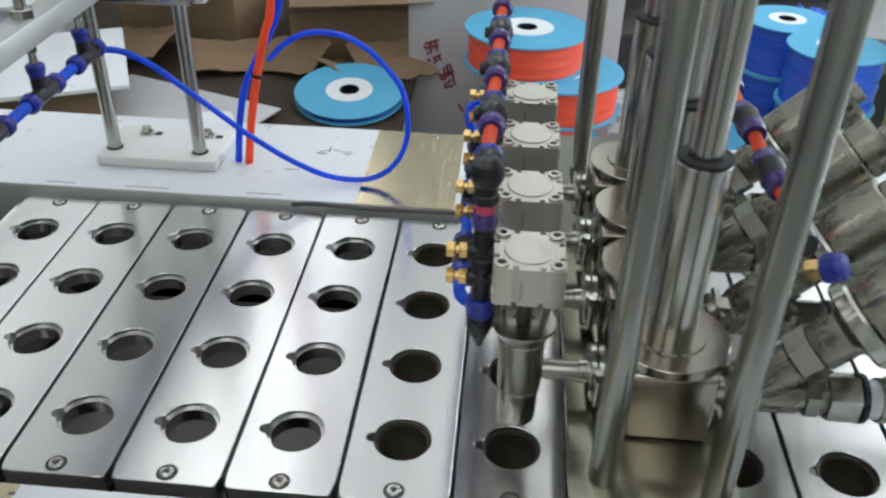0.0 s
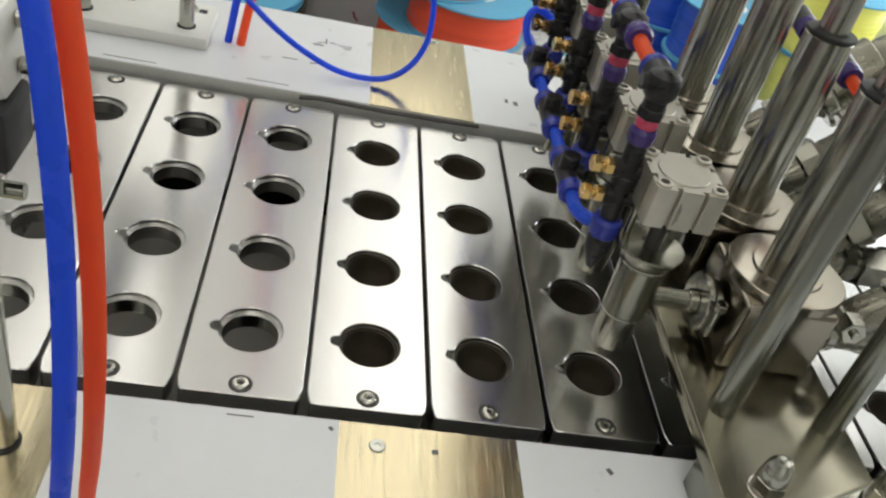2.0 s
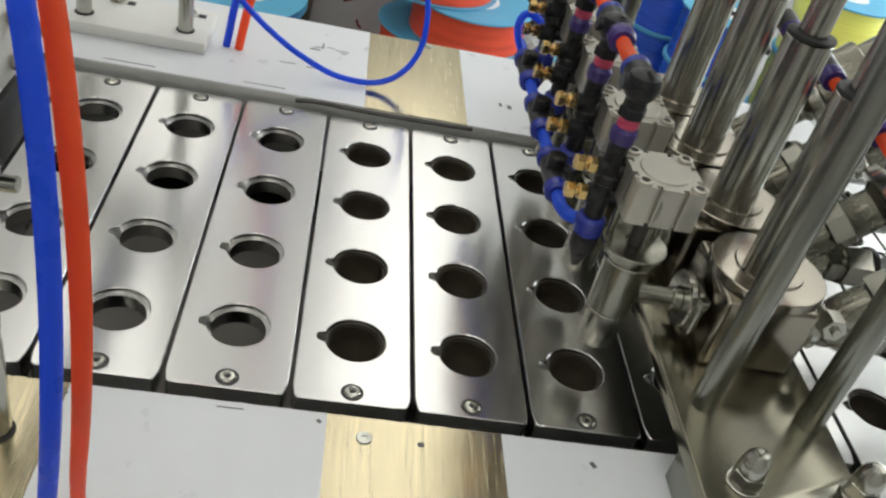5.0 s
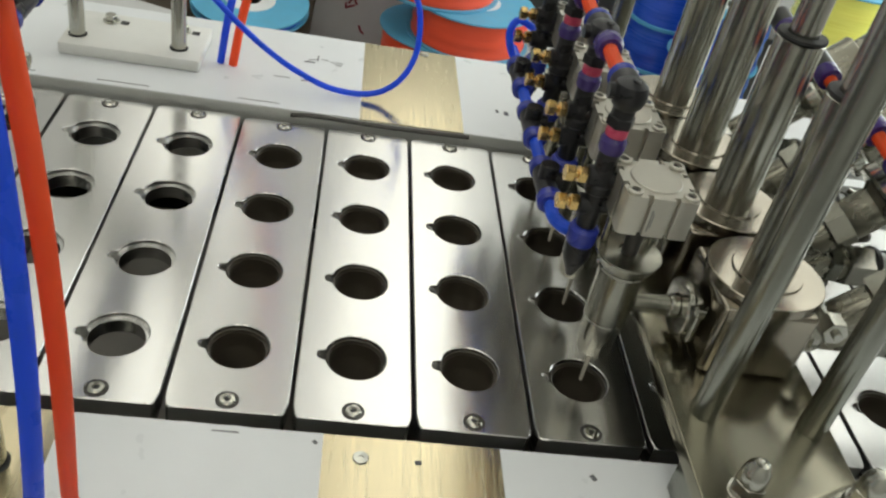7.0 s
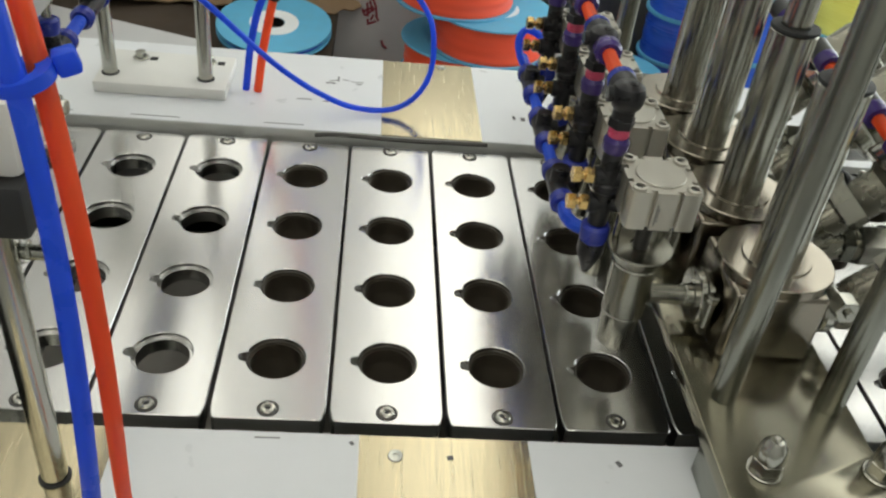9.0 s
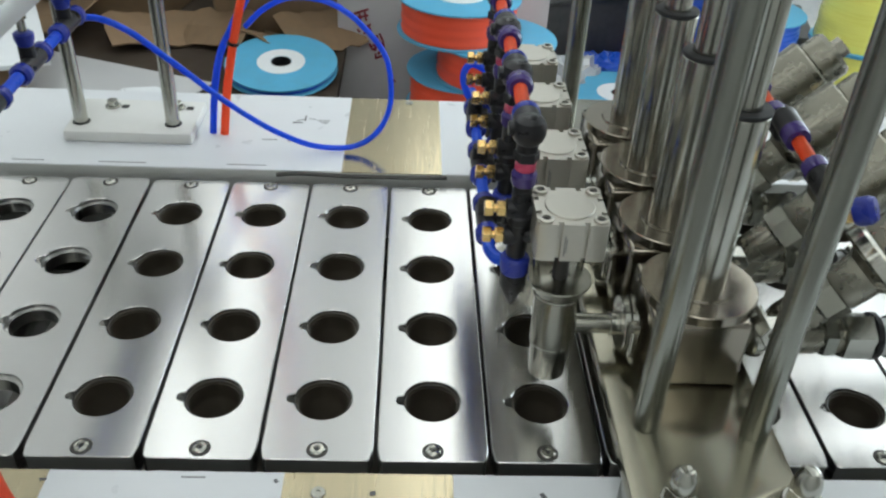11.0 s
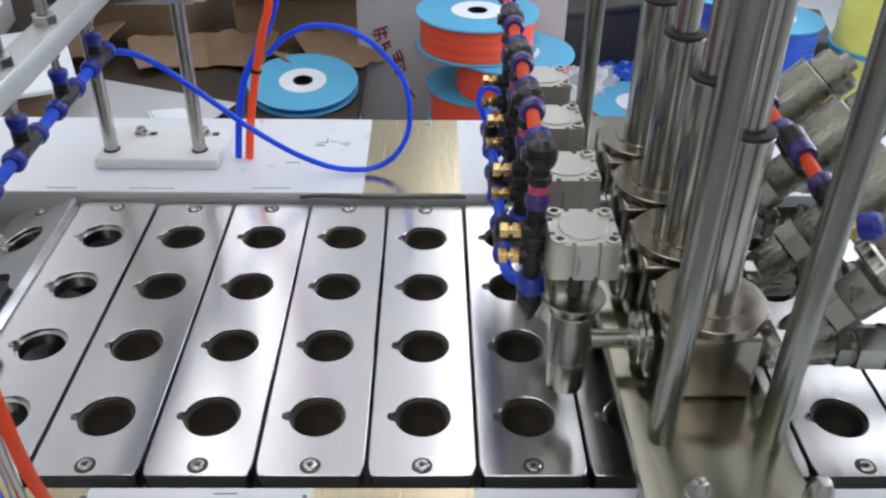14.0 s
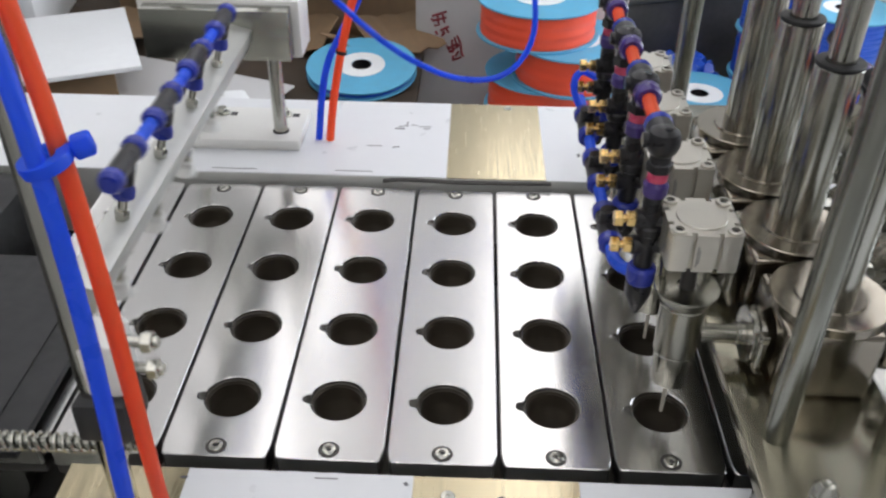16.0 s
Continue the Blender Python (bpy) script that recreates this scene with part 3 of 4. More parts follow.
def fitting_stack():
    """Air fittings on the near side of a cylinder: elbow above, collar, tee, and a pointed silencer below."""
    e = thing("fitting_stack", pose(0, 0, 0), "stack of black and blue push-in air fittings with brass valves", "air fitting", "air fittings along the cylinders")
    part("silencer", turned([(0, 0.108), (0.003, 0.1085), (0.0115, 0.13), (0.0115, 0.142), (0, 0.1425)], n=18), M_BLACK, e)
    part("lower_collar", turned([(0, 0.1426), (0.0115, 0.1428), (0.0125, 0.146), (0.0125, 0.157), (0.0105, 0.16), (0, 0.16)], n=20), M_BLUEP, e, "blue push-in collar")
    part("tee", join(turned([(0, 0.1602), (0.0078, 0.1602), (0.0084, 0.162), (0.0084, 0.192), (0.0104, 0.1935), (0.0104, 0.2), (0.0084, 0.2015), (0.0084, 0.228), (0.0078, 0.2298), (0, 0.2298)], n=20), rod(0.0075, 0.0, 0.02, m=pose(0, 0, 0.205, 0, 90, 0)), rod(0.0075, 0.0, 0.02, m=pose(0, 0, 0.181, 0, 90, 0)), rod(0.0085, 0.0, 0.012, m=pose(0, 0.0, 0.206, 0, -90, 0)), rod(0.0085, 0.0, 0.012, m=pose(0, 0.0, 0.18, 0, -90, 0))), M_BLACK, e)
    for z in (0.18, 0.206):
        m = pose(-0.0122, 0, z, 0, -90, 0)
        part("brass_valve", join(hexprism(0.0125, 0.0, 0.007, m), rod(0.0038, 0.0068, 0.0105, m=m), hexprism(0.0125, 0.0103, 0.0175, m)), M_BRASS, e, "brass flow valve")
    part("collar", turned([(0, 0.23), (0.0098, 0.2302), (0.0108, 0.233), (0.0108, 0.24), (0.0088, 0.2435), (0, 0.2436)], n=20), M_PURPLE, e, "purple push-in collar")
    part("tube_stub", turned([(0, 0.2437), (0.0082, 0.2437), (0.0086, 0.2455), (0.0086, 0.2495), (0.0082, 0.2518), (0, 0.2518)], n=20), M_PINK, e, "pink translucent sleeve")
    part("elbow", join(hexprism(0.0185, 0.252, 0.2605), turned([(0, 0.2606), (0.0088, 0.2606), (0.0088, 0.267), (0.0118, 0.2705), (0.0136, 0.276), (0.0136, 0.282), (0.0118, 0.2868), (0.007, 0.29), (0, 0.2908)], n=22), rod(0.0112, 0.0, 0.02, m=pose(0, 0, 0.279, -90, 0, 0)), rod(0.0062, 0.0, 0.0165, m=pose(0, 0, 0.279, 0, -90, 0))), M_BLACK, e)
    part("rear_collar", turned([(0, 0), (0.0108, 0.0002), (0.0118, 0.002), (0.0118, 0.007), (0.009, 0.0095), (0, 0.0096)], aim((0, 0.0202, 0.279), (0, 0.05, 0.279)), 20), M_BLUEP, e, "dark blue push-in collar")
    part("link_tube", sweep([(0, 0.029, 0.279), (-0.001, 0.05, 0.2795), (0, 0.0735, 0.279)], 0.006, 12), M_REDT, e, "orange-red link tube")
    part("front_collar", turned([(0.0062, 0), (0.0095, 0.0002), (0.0118, 0.004), (0.0118, 0.0135), (0.0105, 0.0162), (0, 0.0163)], aim((0, 0.0735, 0.279), (0, 0.1, 0.279)), 20), M_PURPLE, e, "purple push-in collar")
    return e


stack_0 = fitting_stack()
stack_0.matrix_basis = pose(-0.0365, ROWS_Y[0] + 0.014, 0)
for y in ROWS_Y[1:]:
    copy_thing(stack_0, pose(-0.0365, y + 0.014, 0))


def side_fittings():
    """A lower line of tees further out, on the blue feed."""
    e = thing("feed_tee", pose(0, 0, 0), "black air tee with blue push-in collars on the blue feed", "air fitting", "air tees on the blue feed")
    part("tee", join(rod(0.0095, -0.019, 0.019, m=pose(0, 0, 0, 90, 0, 0)), rod(0.0085, 0.0, 0.02, m=pose(0, 0, 0, 0, 0, 0)), rod(0.0075, 0.0, 0.014, m=pose(0, 0, 0.004, 0, 90, 0))), M_BLACK, e)
    for s in (-1, 1):
        part("collar", turned([(0, 0), (0.0098, 0.0003), (0.0114, 0.003), (0.0114, 0.011), (0.009, 0.0145), (0, 0.0146)], aim((0, s * 0.0192, 0), (0, s * 0.04, 0)), 18), M_BLUEP, e, "blue push-in collar")
    part("feed_tube", sweep([(0, 0.033, 0), (0, 0.05, 0.001), (0, 0.0715, 0)], 0.0058, 10), M_BLUET, e, "blue feed tube")
    return e


tee_0 = side_fittings()
tee_0.matrix_basis = pose(-0.056, ROWS_Y[1] - 0.014, 0.146)
for y in ROWS_Y[2:]:
    copy_thing(tee_0, pose(-0.056, y - 0.014, 0.146))
ft = thing("feed_tube", pose(0, 0, 0), "blue air tube bending from the first tee to the silencer", "tube")
part("tube", sweep([(-0.056, 0.121, 0.146), (-0.056, 0.105, 0.146), (-0.052, 0.09, 0.148), (-0.044, 0.081, 0.15)], 0.0058, 10), M_BLUET, ft)
ft = thing("feed_tube", pose(0, 0, 0), "blue air tube arching from the last tee into the brass valve", "tube")
part("tube", sweep([(-0.056, 0.398, 0.146), (-0.0605, 0.405, 0.152), (-0.0655, 0.409, 0.162), (-0.068, 0.412, 0.173), (-0.0655, 0.416, 0.183), (-0.059, 0.419, 0.187), (-0.05, 0.418, 0.185), (-0.042, 0.412, 0.182), (-0.0365, 0.4, 0.18)], 0.0042, 10), M_BLUET, ft)


# a link of red tube and blue fittings behind the pumps
def rear_link(x, y, z):
    e = thing("air_link", pose(x, y, z), "orange-red air tube between black and blue fittings", "air fitting", "air links behind the pumps")
    part("tube", rod(0.006, -0.03, 0.03, m=pose(0, 0, 0, 99, 0, 4)), M_REDT, e)
    for s in (-1, 1):
        m = pose(0, 0, 0, 99, 0, 4) @ pose(0, 0, 0, 0 if s > 0 else 180, 0, 0)
        part("collar", turned([(0.0062, 0.016), (0.011, 0.0165), (0.0118, 0.02), (0.0118, 0.03), (0, 0.0302)], m, 18), M_PURPLE, e)
        part("elbow", turned([(0, 0.0304), (0.0115, 0.0304), (0.0115, 0.052), (0.009, 0.055), (0, 0.0555)], m, 18), M_BLACK, e)


for y in (0.12, 0.225, 0.33):
    rear_link(0.208, y, 0.243)


cap = thing("air_plug", pose(0.214, 0.03, 0.24, 0, 60, -30), "blue push-in collar on a brass fitting", "air fitting")
part("collar", turned([(0, 0), (0.010, 0.0), (0.0115, 0.003), (0.0115, 0.012), (0.009, 0.016), (0, 0.0162)]), M_BLUEP, cap)
part("brass_nut", hexprism(0.015, -0.012, -0.0002), M_BRASS, cap, "brass hex nut")


# ---- cup placing station ----
def rod_block():
    e = thing("rod_block", pose(0, 0, 0), "off-white plastic block bolted to the beam, holding two rods", "block")
    part("block", boxed(-0.5905, -0.4205, 0.5275, 0.63, BEAM_Z + 0.0005, 0.0285, bevel=0.003), M_HDPE, e)
    for x in (-0.545, -0.455):
        b = part("bolt", hexprism(0.013, 0.0312, 0.0385, pose(x, 0.605, 0)), M_STEEL, e)
        part("washer", rod(0.0105, 0.0287, 0.031, m=pose(x, 0.605, 0)), M_STEEL, b)
        # black patch on the flat top paints a slot's dark inside
        part("slot", boxed(x + 0.012, x + 0.022, 0.6, 0.61, 0.0287, 0.0292), M_RUBBER, e, "black patch painted as the shade in a slot end")


rod_block()
for x in (-0.5735, -0.4505):
    guide_rod(x, 0.556, 0.0287, 0.72, 0.0093, "polished steel rod standing in the plastic block", M_STEEL, True)

CARRIAGE = thing("lift_carriage", pose(0, 0, 0), "off-white plastic carriage sliding on the two rods", "carriage")
cb = part("carriage_block", boxed(-0.61, -0.405, 0.525, 0.585, 0.0, 0.075, bevel=0.003), M_HDPE, CARRIAGE)
part("cover_plate", boxed(-0.6, -0.415, 0.5, 0.524, 0.005, 0.07, bevel=0.002), M_SATIN, CARRIAGE, "grey metal plate")

HEAD = thing("suction_head", pose(0, 0, 0), "swinging bar with suction stems, black tees and blue air tube", "suction head")
part("bar", boxed(-0.014, 0.014, -0.03, 0.51, -0.012, 0.012, bevel=0.0015), M_EDGE, HEAD, "flat grey aluminium bar")
for i, y in enumerate(ROWS_Y):
    part("stem", rod(0.0058, 0.0122, 0.052, m=pose(0, y, 0)), M_STEEL, HEAD)
    part("stem_nut", hexprism(0.02, 0.0123, 0.022, pose(0, y, 0)), M_STEEL, HEAD)
    part("suction_cup", turned([(0, 0.052), (0.009, 0.0522), (0.0095, 0.058), (0.015, 0.066), (0.0142, 0.0665), (0.007, 0.06), (0, 0.059)], pose(0, y, 0), 20), M_HDPE, HEAD, "white rubber suction cup")
    part("stub", join(rod(0.004, -0.034, -0.0121, m=pose(0, y, 0)), hexprism(0.011, -0.022, -0.0125, pose(0, y, 0))), M_STEEL, HEAD)
    part("stub_collar", turned([(0, -0.048), (0.0075, -0.0478), (0.0095, -0.041), (0.0095, -0.036), (0.007, -0.0342), (0, -0.0341)], pose(0, y, 0), 16), M_BLUEP, HEAD, "blue push-in collar")
    part("tee", join(rod(0.0085, -0.02, 0.02, m=pose(0.002, y, -0.066, 90, 0, 0)), rod(0.0078, -0.066, -0.0482, m=pose(0, y, 0))), M_BLACK, HEAD, "black air tee")
    for s in (-1, 1):
        part("tee_collar", turned([(0, 0), (0.0085, 0.0003), (0.0105, 0.003), (0.0105, 0.01), (0.008, 0.014), (0, 0.0141)], aim((0.002, y + s * 0.0202, -0.066), (0.002, y + s * 0.05, -0.066)), 16), M_BLUEP, HEAD, "blue push-in collar")
    if i < 3:
        part("link", rod(0.0058, 0.034, 0.0715, m=pose(0.002, y, -0.066, -90, 0, 0)), M_BLUET, HEAD, "blue link tube")

# the blue loop from the head, and the tube pair rising from the beam
LOOP = thing("loop_tube", pose(0, 0, 0), "thin blue air tube hanging in a wide loop", "tube")
LP = [(-0.503, 0.4, 0.231), (-0.478, 0.418, 0.227), (-0.45, 0.435, 0.206), (-0.42, 0.452, 0.171), (-0.394, 0.47, 0.137), (-0.366, 0.488, 0.101), (-0.336, 0.505, 0.068), (-0.301, 0.51, 0.044), (-0.257, 0.515, 0.024), (-0.211, 0.52, 0.02), (-0.18, 0.525, 0.033), (-0.16, 0.532, 0.06), (-0.154, 0.54, 0.095), (-0.162, 0.548, 0.14), (-0.192, 0.555, 0.177), (-0.221, 0.56, 0.198), (-0.25, 0.564, 0.207), (-0.288, 0.569, 0.205), (-0.32, 0.573, 0.188), (-0.346, 0.578, 0.162)]
part("tube", sweep(LP, 0.0038, 10), M_BLUET, LOOP)
red_riser = thing("riser_tube", pose(0, 0, 0), "orange-red air tube rising from the back beam", "tube", "riser tubes")
part("tube", sweep([(-0.384, 0.564, 0.0126), (-0.376, 0.566, 0.071), (-0.363, 0.57, 0.137), (-0.348, 0.575, 0.198), (-0.337, 0.578, 0.236), (-0.325, 0.58, 0.36), (-0.31, 0.58, 0.6)], 0.0056, 12), M_REDT, red_riser)
part("tie", turned([(0.0058, 0), (0.008, 0.0002), (0.008, 0.004), (0.0058, 0.0042)], pose(-0.3625, 0.57, 0.14, 0, 14, 0)), M_BLACK, red_riser, "black cable tie")
blue_riser = thing("riser_tube", pose(0, 0, 0), "blue air tube rising beside the red one", "tube", "riser tubes")
part("tube", sweep([(-0.4, 0.566, 0.0126), (-0.392, 0.57, 0.078), (-0.381, 0.577, 0.126), (-0.362, 0.584, 0.164), (-0.33, 0.59, 0.232), (-0.316, 0.594, 0.36), (-0.30, 0.594, 0.6)], 0.0048, 12), M_BLUET, blue_riser)

# hanging tubes close to the eye, tied together
RED_HANG = [(-0.459, -0.1141, 0.62), (-0.428, -0.1375, 0.5608), (-0.4039, -0.1585, 0.5017), (-0.3864, -0.176, 0.4425), (-0.3749, -0.189, 0.3834), (-0.3687, -0.1966, 0.3242), (-0.3673, -0.1979, 0.265), (-0.3702, -0.1918, 0.2059), (-0.3768, -0.1774, 0.1467), (-0.3864, -0.1538, 0.0876), (-0.3986, -0.1199, 0.0128)]
BLUE_HANG = [(-0.4677, -0.1305, 0.62), (-0.4345, -0.1519, 0.5608), (-0.4092, -0.1718, 0.5017), (-0.3913, -0.1893, 0.4425), (-0.3798, -0.2035, 0.3834), (-0.374, -0.2135, 0.3242), (-0.3731, -0.2184, 0.265), (-0.3764, -0.2173, 0.2059), (-0.3831, -0.2093, 0.1467), (-0.3924, -0.1934, 0.0876), (-0.4036, -0.1688, 0.0128)]
HANGING = []
for path, material, label in ((RED_HANG, M_REDT, "thick orange-red air tube hanging in front"), (BLUE_HANG, M_BLUET, "thick blue air tube hanging beside the red one")):
    e = thing("hanging_tube", pose(0, 0, 0), label, "tube", "hanging air tubes")
    part("tube", sweep(path, 0.0047, 18), material, e)
    HANGING.append(e)
tie = thing("cable_tie", pose(0, 0, 0), "blue cable tie round the hanging tubes", "cable tie")
tm = pose(-0.3815, -0.1935, 0.4, 0, -14, 20)
part("band", turned([(0.0062, -0.003), (0.0125, -0.003), (0.0128, 0.0), (0.0125, 0.003), (0.0062, 0.003)], tm, 24), M_BLUET, tie)
part("lock", boxed(0.0, 0.01, -0.0048, 0.0048, -0.0055, 0.0055, bevel=0.002), M_BLUET, tie, "square tie lock", tm @ pose(0.0125, 0.003, 0))
HANGING.append(tie)

# front half of the lift
for x in (-0.573, -0.452):
    guide_rod(x, -0.088, BEAM_Z + 0.0005, 0.72, 0.0098, "polished steel rod standing on the front beam", M_STEEL, True)
FRONT = thing("front_carriage", pose(0, 0, 0), "black and cream sliding carriage on the front rods", "carriage")
part("slide_block", boxed(-0.464, -0.424, -0.106, -0.066, 0.008, 0.045, bevel=0.004), M_RUBBER, FRONT, "black slide block")
part("bracket", boxed(-0.455, -0.4255, -0.098, -0.062, 0.0452, 0.094, bevel=0.005), M_HDPE, FRONT, "cream plastic bracket")
part("stop_bolt", join(rod(0.0045, 0.0, 0.024, m=pose(-0.425, -0.078, 0.083, 0, 90, 0)), hexprism(0.014, 0.012, 0.02, pose(-0.425, -0.078, 0.083, 0, 90, 0))), M_STEEL, FRONT)
part("stop_bolt", join(rod(0.0045, 0.0, 0.024, m=pose(-0.425, -0.078, 0.058, 0, 90, 0)), hexprism(0.014, 0.012, 0.02, pose(-0.425, -0.078, 0.058, 0, 90, 0))), M_STEEL, FRONT)
coil = [(-0.575 + 0.14 * i / 150, -0.084 + 0.0072 * math.cos(i * 0.9), -0.016 + 0.0072 * math.sin(i * 0.9)) for i in range(151)]
part("spring", sweep(coil, 0.0011, 6, 2), M_STEEL, FRONT, "steel coil spring")
part("spring_pin", rod(0.005, 0.0, 0.165, m=pose(-0.59, -0.084, -0.016, 0, 90, 0)), M_SATIN, FRONT)

# ---- beam details ----
for x, y in ((-0.1965, -0.0575), (-0.13, 0.68)):
    e = thing("beam_screw", pose(x, y, BEAM_Z + 0.0004), "countersunk screw in the beam", "screw", "screws in the beams")
    part("head", turned([(0, 0.0003), (0.002, 0.0003), (0.0022, 0.001), (0.0058, 0.0012), (0.0064, 0.0004), (0.0064, 0), (0, 0)], n=16), M_STEEL, e)
# pen strokes; the mark at x -0.152 paints the dark of a small hole
for x, y, w, h, a in ((-0.285, 0.612, 0.012, 0.0016, 20), (-0.278, 0.618, 0.002, 0.016, 0), (-0.268, 0.616, 0.01, 0.0014, -8), (-0.252, 0.612, 0.018, 0.0014, 4), (-0.288, 0.604, 0.014, 0.003, 0), (-0.25, 0.606, 0.01, 0.0014, 0), (-0.32, 0.55, 0.02, 0.0014, 2), (-0.29, 0.548, 0.01, 0.0022, 10), (-0.036, 0.538, 0.004, 0.009, 0), (-0.024, 0.535, 0.006, 0.01, 0), (-0.012, -0.058, 0.004, 0.006, 30), (-0.34, 0.478, 0.05, 0.0012, 0), (-0.5, 0.476, 0.06, 0.0014, 0), (-0.62, 0.476, 0.04, 0.0014, 0), (-0.3, -0.043, 0.02, 0.001, 0), (-0.152, -0.0575, 0.005, 0.004, 10), (-0.232, -0.046, 0.003, 0.004, 40), (-0.42, -0.047, 0.006, 0.002, 5)):
    e = thing("pen_mark", pose(x, y, BEAM_Z + 0.0004, 0, 0, a), "small dark pen mark or painted hole on the beam", "pen mark", "pen marks on the film")
    part("stroke", boxed(-w / 2, w / 2, -h / 2, h / 2, 0, 0.0003), M_INK, e)
cable = thing("seal_strip", pose(0, 0, 0), "dark strip stuck along the beam edge", "strip")
part("strip", sweep([(-0.30, 0.4655, 0.006), (-0.27, 0.4650, 0.009), (-0.2, 0.4650, 0.007), (-0.13, 0.4650, 0.0075), (-0.078, 0.4650, 0.0085)], 0.0028, 10), M_CHAIN, cable)

# ---- background ----
def spool(x, y, z, r, hub, h, coil, label, tilt=(0, 0), core=0.033):
    e = thing("tube_spool", pose(x, y, z, tilt[0], tilt[1], 0), label, "spool", "tubing spools behind the machine")
    for z0 in (0.0, h - 0.006):
        part("flange", turned([(core, z0), (r, z0), (r + 0.001, z0 + 0.003), (r, z0 + 0.006), (core, z0 + 0.006), (core, z0)], n=56), M_CYAN, e, "light blue card flange")
    part("coil", turned([(hub, 0.0062)] + [(r * 0.93 + 0.002 * math.sin(k * 1.7), 0.0064 + (h - 0.0128) * k / 12) for k in range(13)] + [(hub, h - 0.0062)], n=56), coil, e)
    part("hub_label", turned([(core + 0.001, h + 0.0002), (r * 0.43, h + 0.0002), (r * 0.43, h + 0.0012), (core + 0.001, h + 0.0012)], n=40), M_LABEL, e, "round white paper label")
    part("core", turned([(core - 0.002, 0.0), (core - 0.0002, 0.0), (core - 0.0002, h), (core - 0.002, h), (core - 0.002, 0.0)], n=32), M_BLACK, e, "dark core tube")
    return e


TABLE_Z = -0.62
slab("back_bench", -2.3, -0.36, 1.45, 3.4, TABLE_Z - 0.04, TABLE_Z, M_DARK, "low bench under a dark brown cloth", "bench")
for sx in (-2.25, -0.41):
    for sy in (1.5, 3.35):
        slab("bench_leg", sx - 0.03, sx + 0.03, sy - 0.03, sy + 0.03, FLOOR_Z, TABLE_Z - 0.04, M_DARK, "dark wooden leg of the low bench", "bench leg")
spool(-0.55, 2.19, TABLE_Z + 0.0235, 0.182, 0.08, 0.03, M_BLUECOIL, "flat spool of blue tubing with light blue flange, slightly tilted", (7, 0))


def carton(x, y, z, a, b, h, rz, material=M_CARD, label="open brown cardboard carton"):
    e = thing("carton", pose(x, y, z, 0, 0, rz), label, "carton", "cartons behind the machine")
    part("carton_body", boxed(-a / 2, a / 2, -b / 2, b / 2, 0.0005, h, bevel=0.004), material, e)
    for s, tip in ((-1, -24), (1, 30)):
        part("flap", boxed(-a / 2, a / 2, 0.0, 0.15, -0.002, 0.002, bevel=0.001), material, e, "", pose(0, s * b / 2, h - 0.003, tip, 0, 0) if s > 0 else pose(0, s * b / 2, h - 0.003, -tip, 0, 180))


carton(-0.62, 2.75, TABLE_Z, 0.5, 0.36, 0.2, 14)
carton(-1.25, 2.85, TABLE_Z, 0.5, 0.4, 0.24, -12)
carton(-1.95, 2.6, TABLE_Z, 0.42, 0.5, 0.2, 8, M_LABEL, "white carton on the low bench")
sheet = thing("paper_sheet", pose(-1.12, 2.03, TABLE_Z + 0.012, 1.5, -2, -24), "pale grey sheet of board lying on the bench", "sheet")
part("sheet", boxed(-0.33, 0.33, -0.17, 0.17, 0.0, 0.006, bevel=0.001), M_GREYBOARD, sheet)
panel = thing("white_panel", pose(-1.62, 2.02, TABLE_Z + 0.0005, 0, 0, 24), "white panel lying on a box at the end of the bench", "panel")
part("box", boxed(-0.28, 0.28, -0.2, 0.2, 0.0, 0.13, bevel=0.004), M_CARD, panel, "brown cardboard box under the panel")
part("panel", boxed(-0.36, 0.36, -0.27, 0.27, 0.1302, 0.146, bevel=0.002), M_LABEL, panel)
scrap = thing("paper_scrap", pose(-0.93, 1.93, TABLE_Z + 0.03, 6, 8, 30), "folded scrap of white paper", "paper")
part("fold", boxed(-0.06, 0.06, -0.045, 0.045, 0.0, 0.012, bevel=0.004), M_LABEL, scrap)
part("fold", boxed(-0.05, 0.05, -0.04, 0.04, 0.0125, 0.016, bevel=0.001), M_LABEL, scrap)


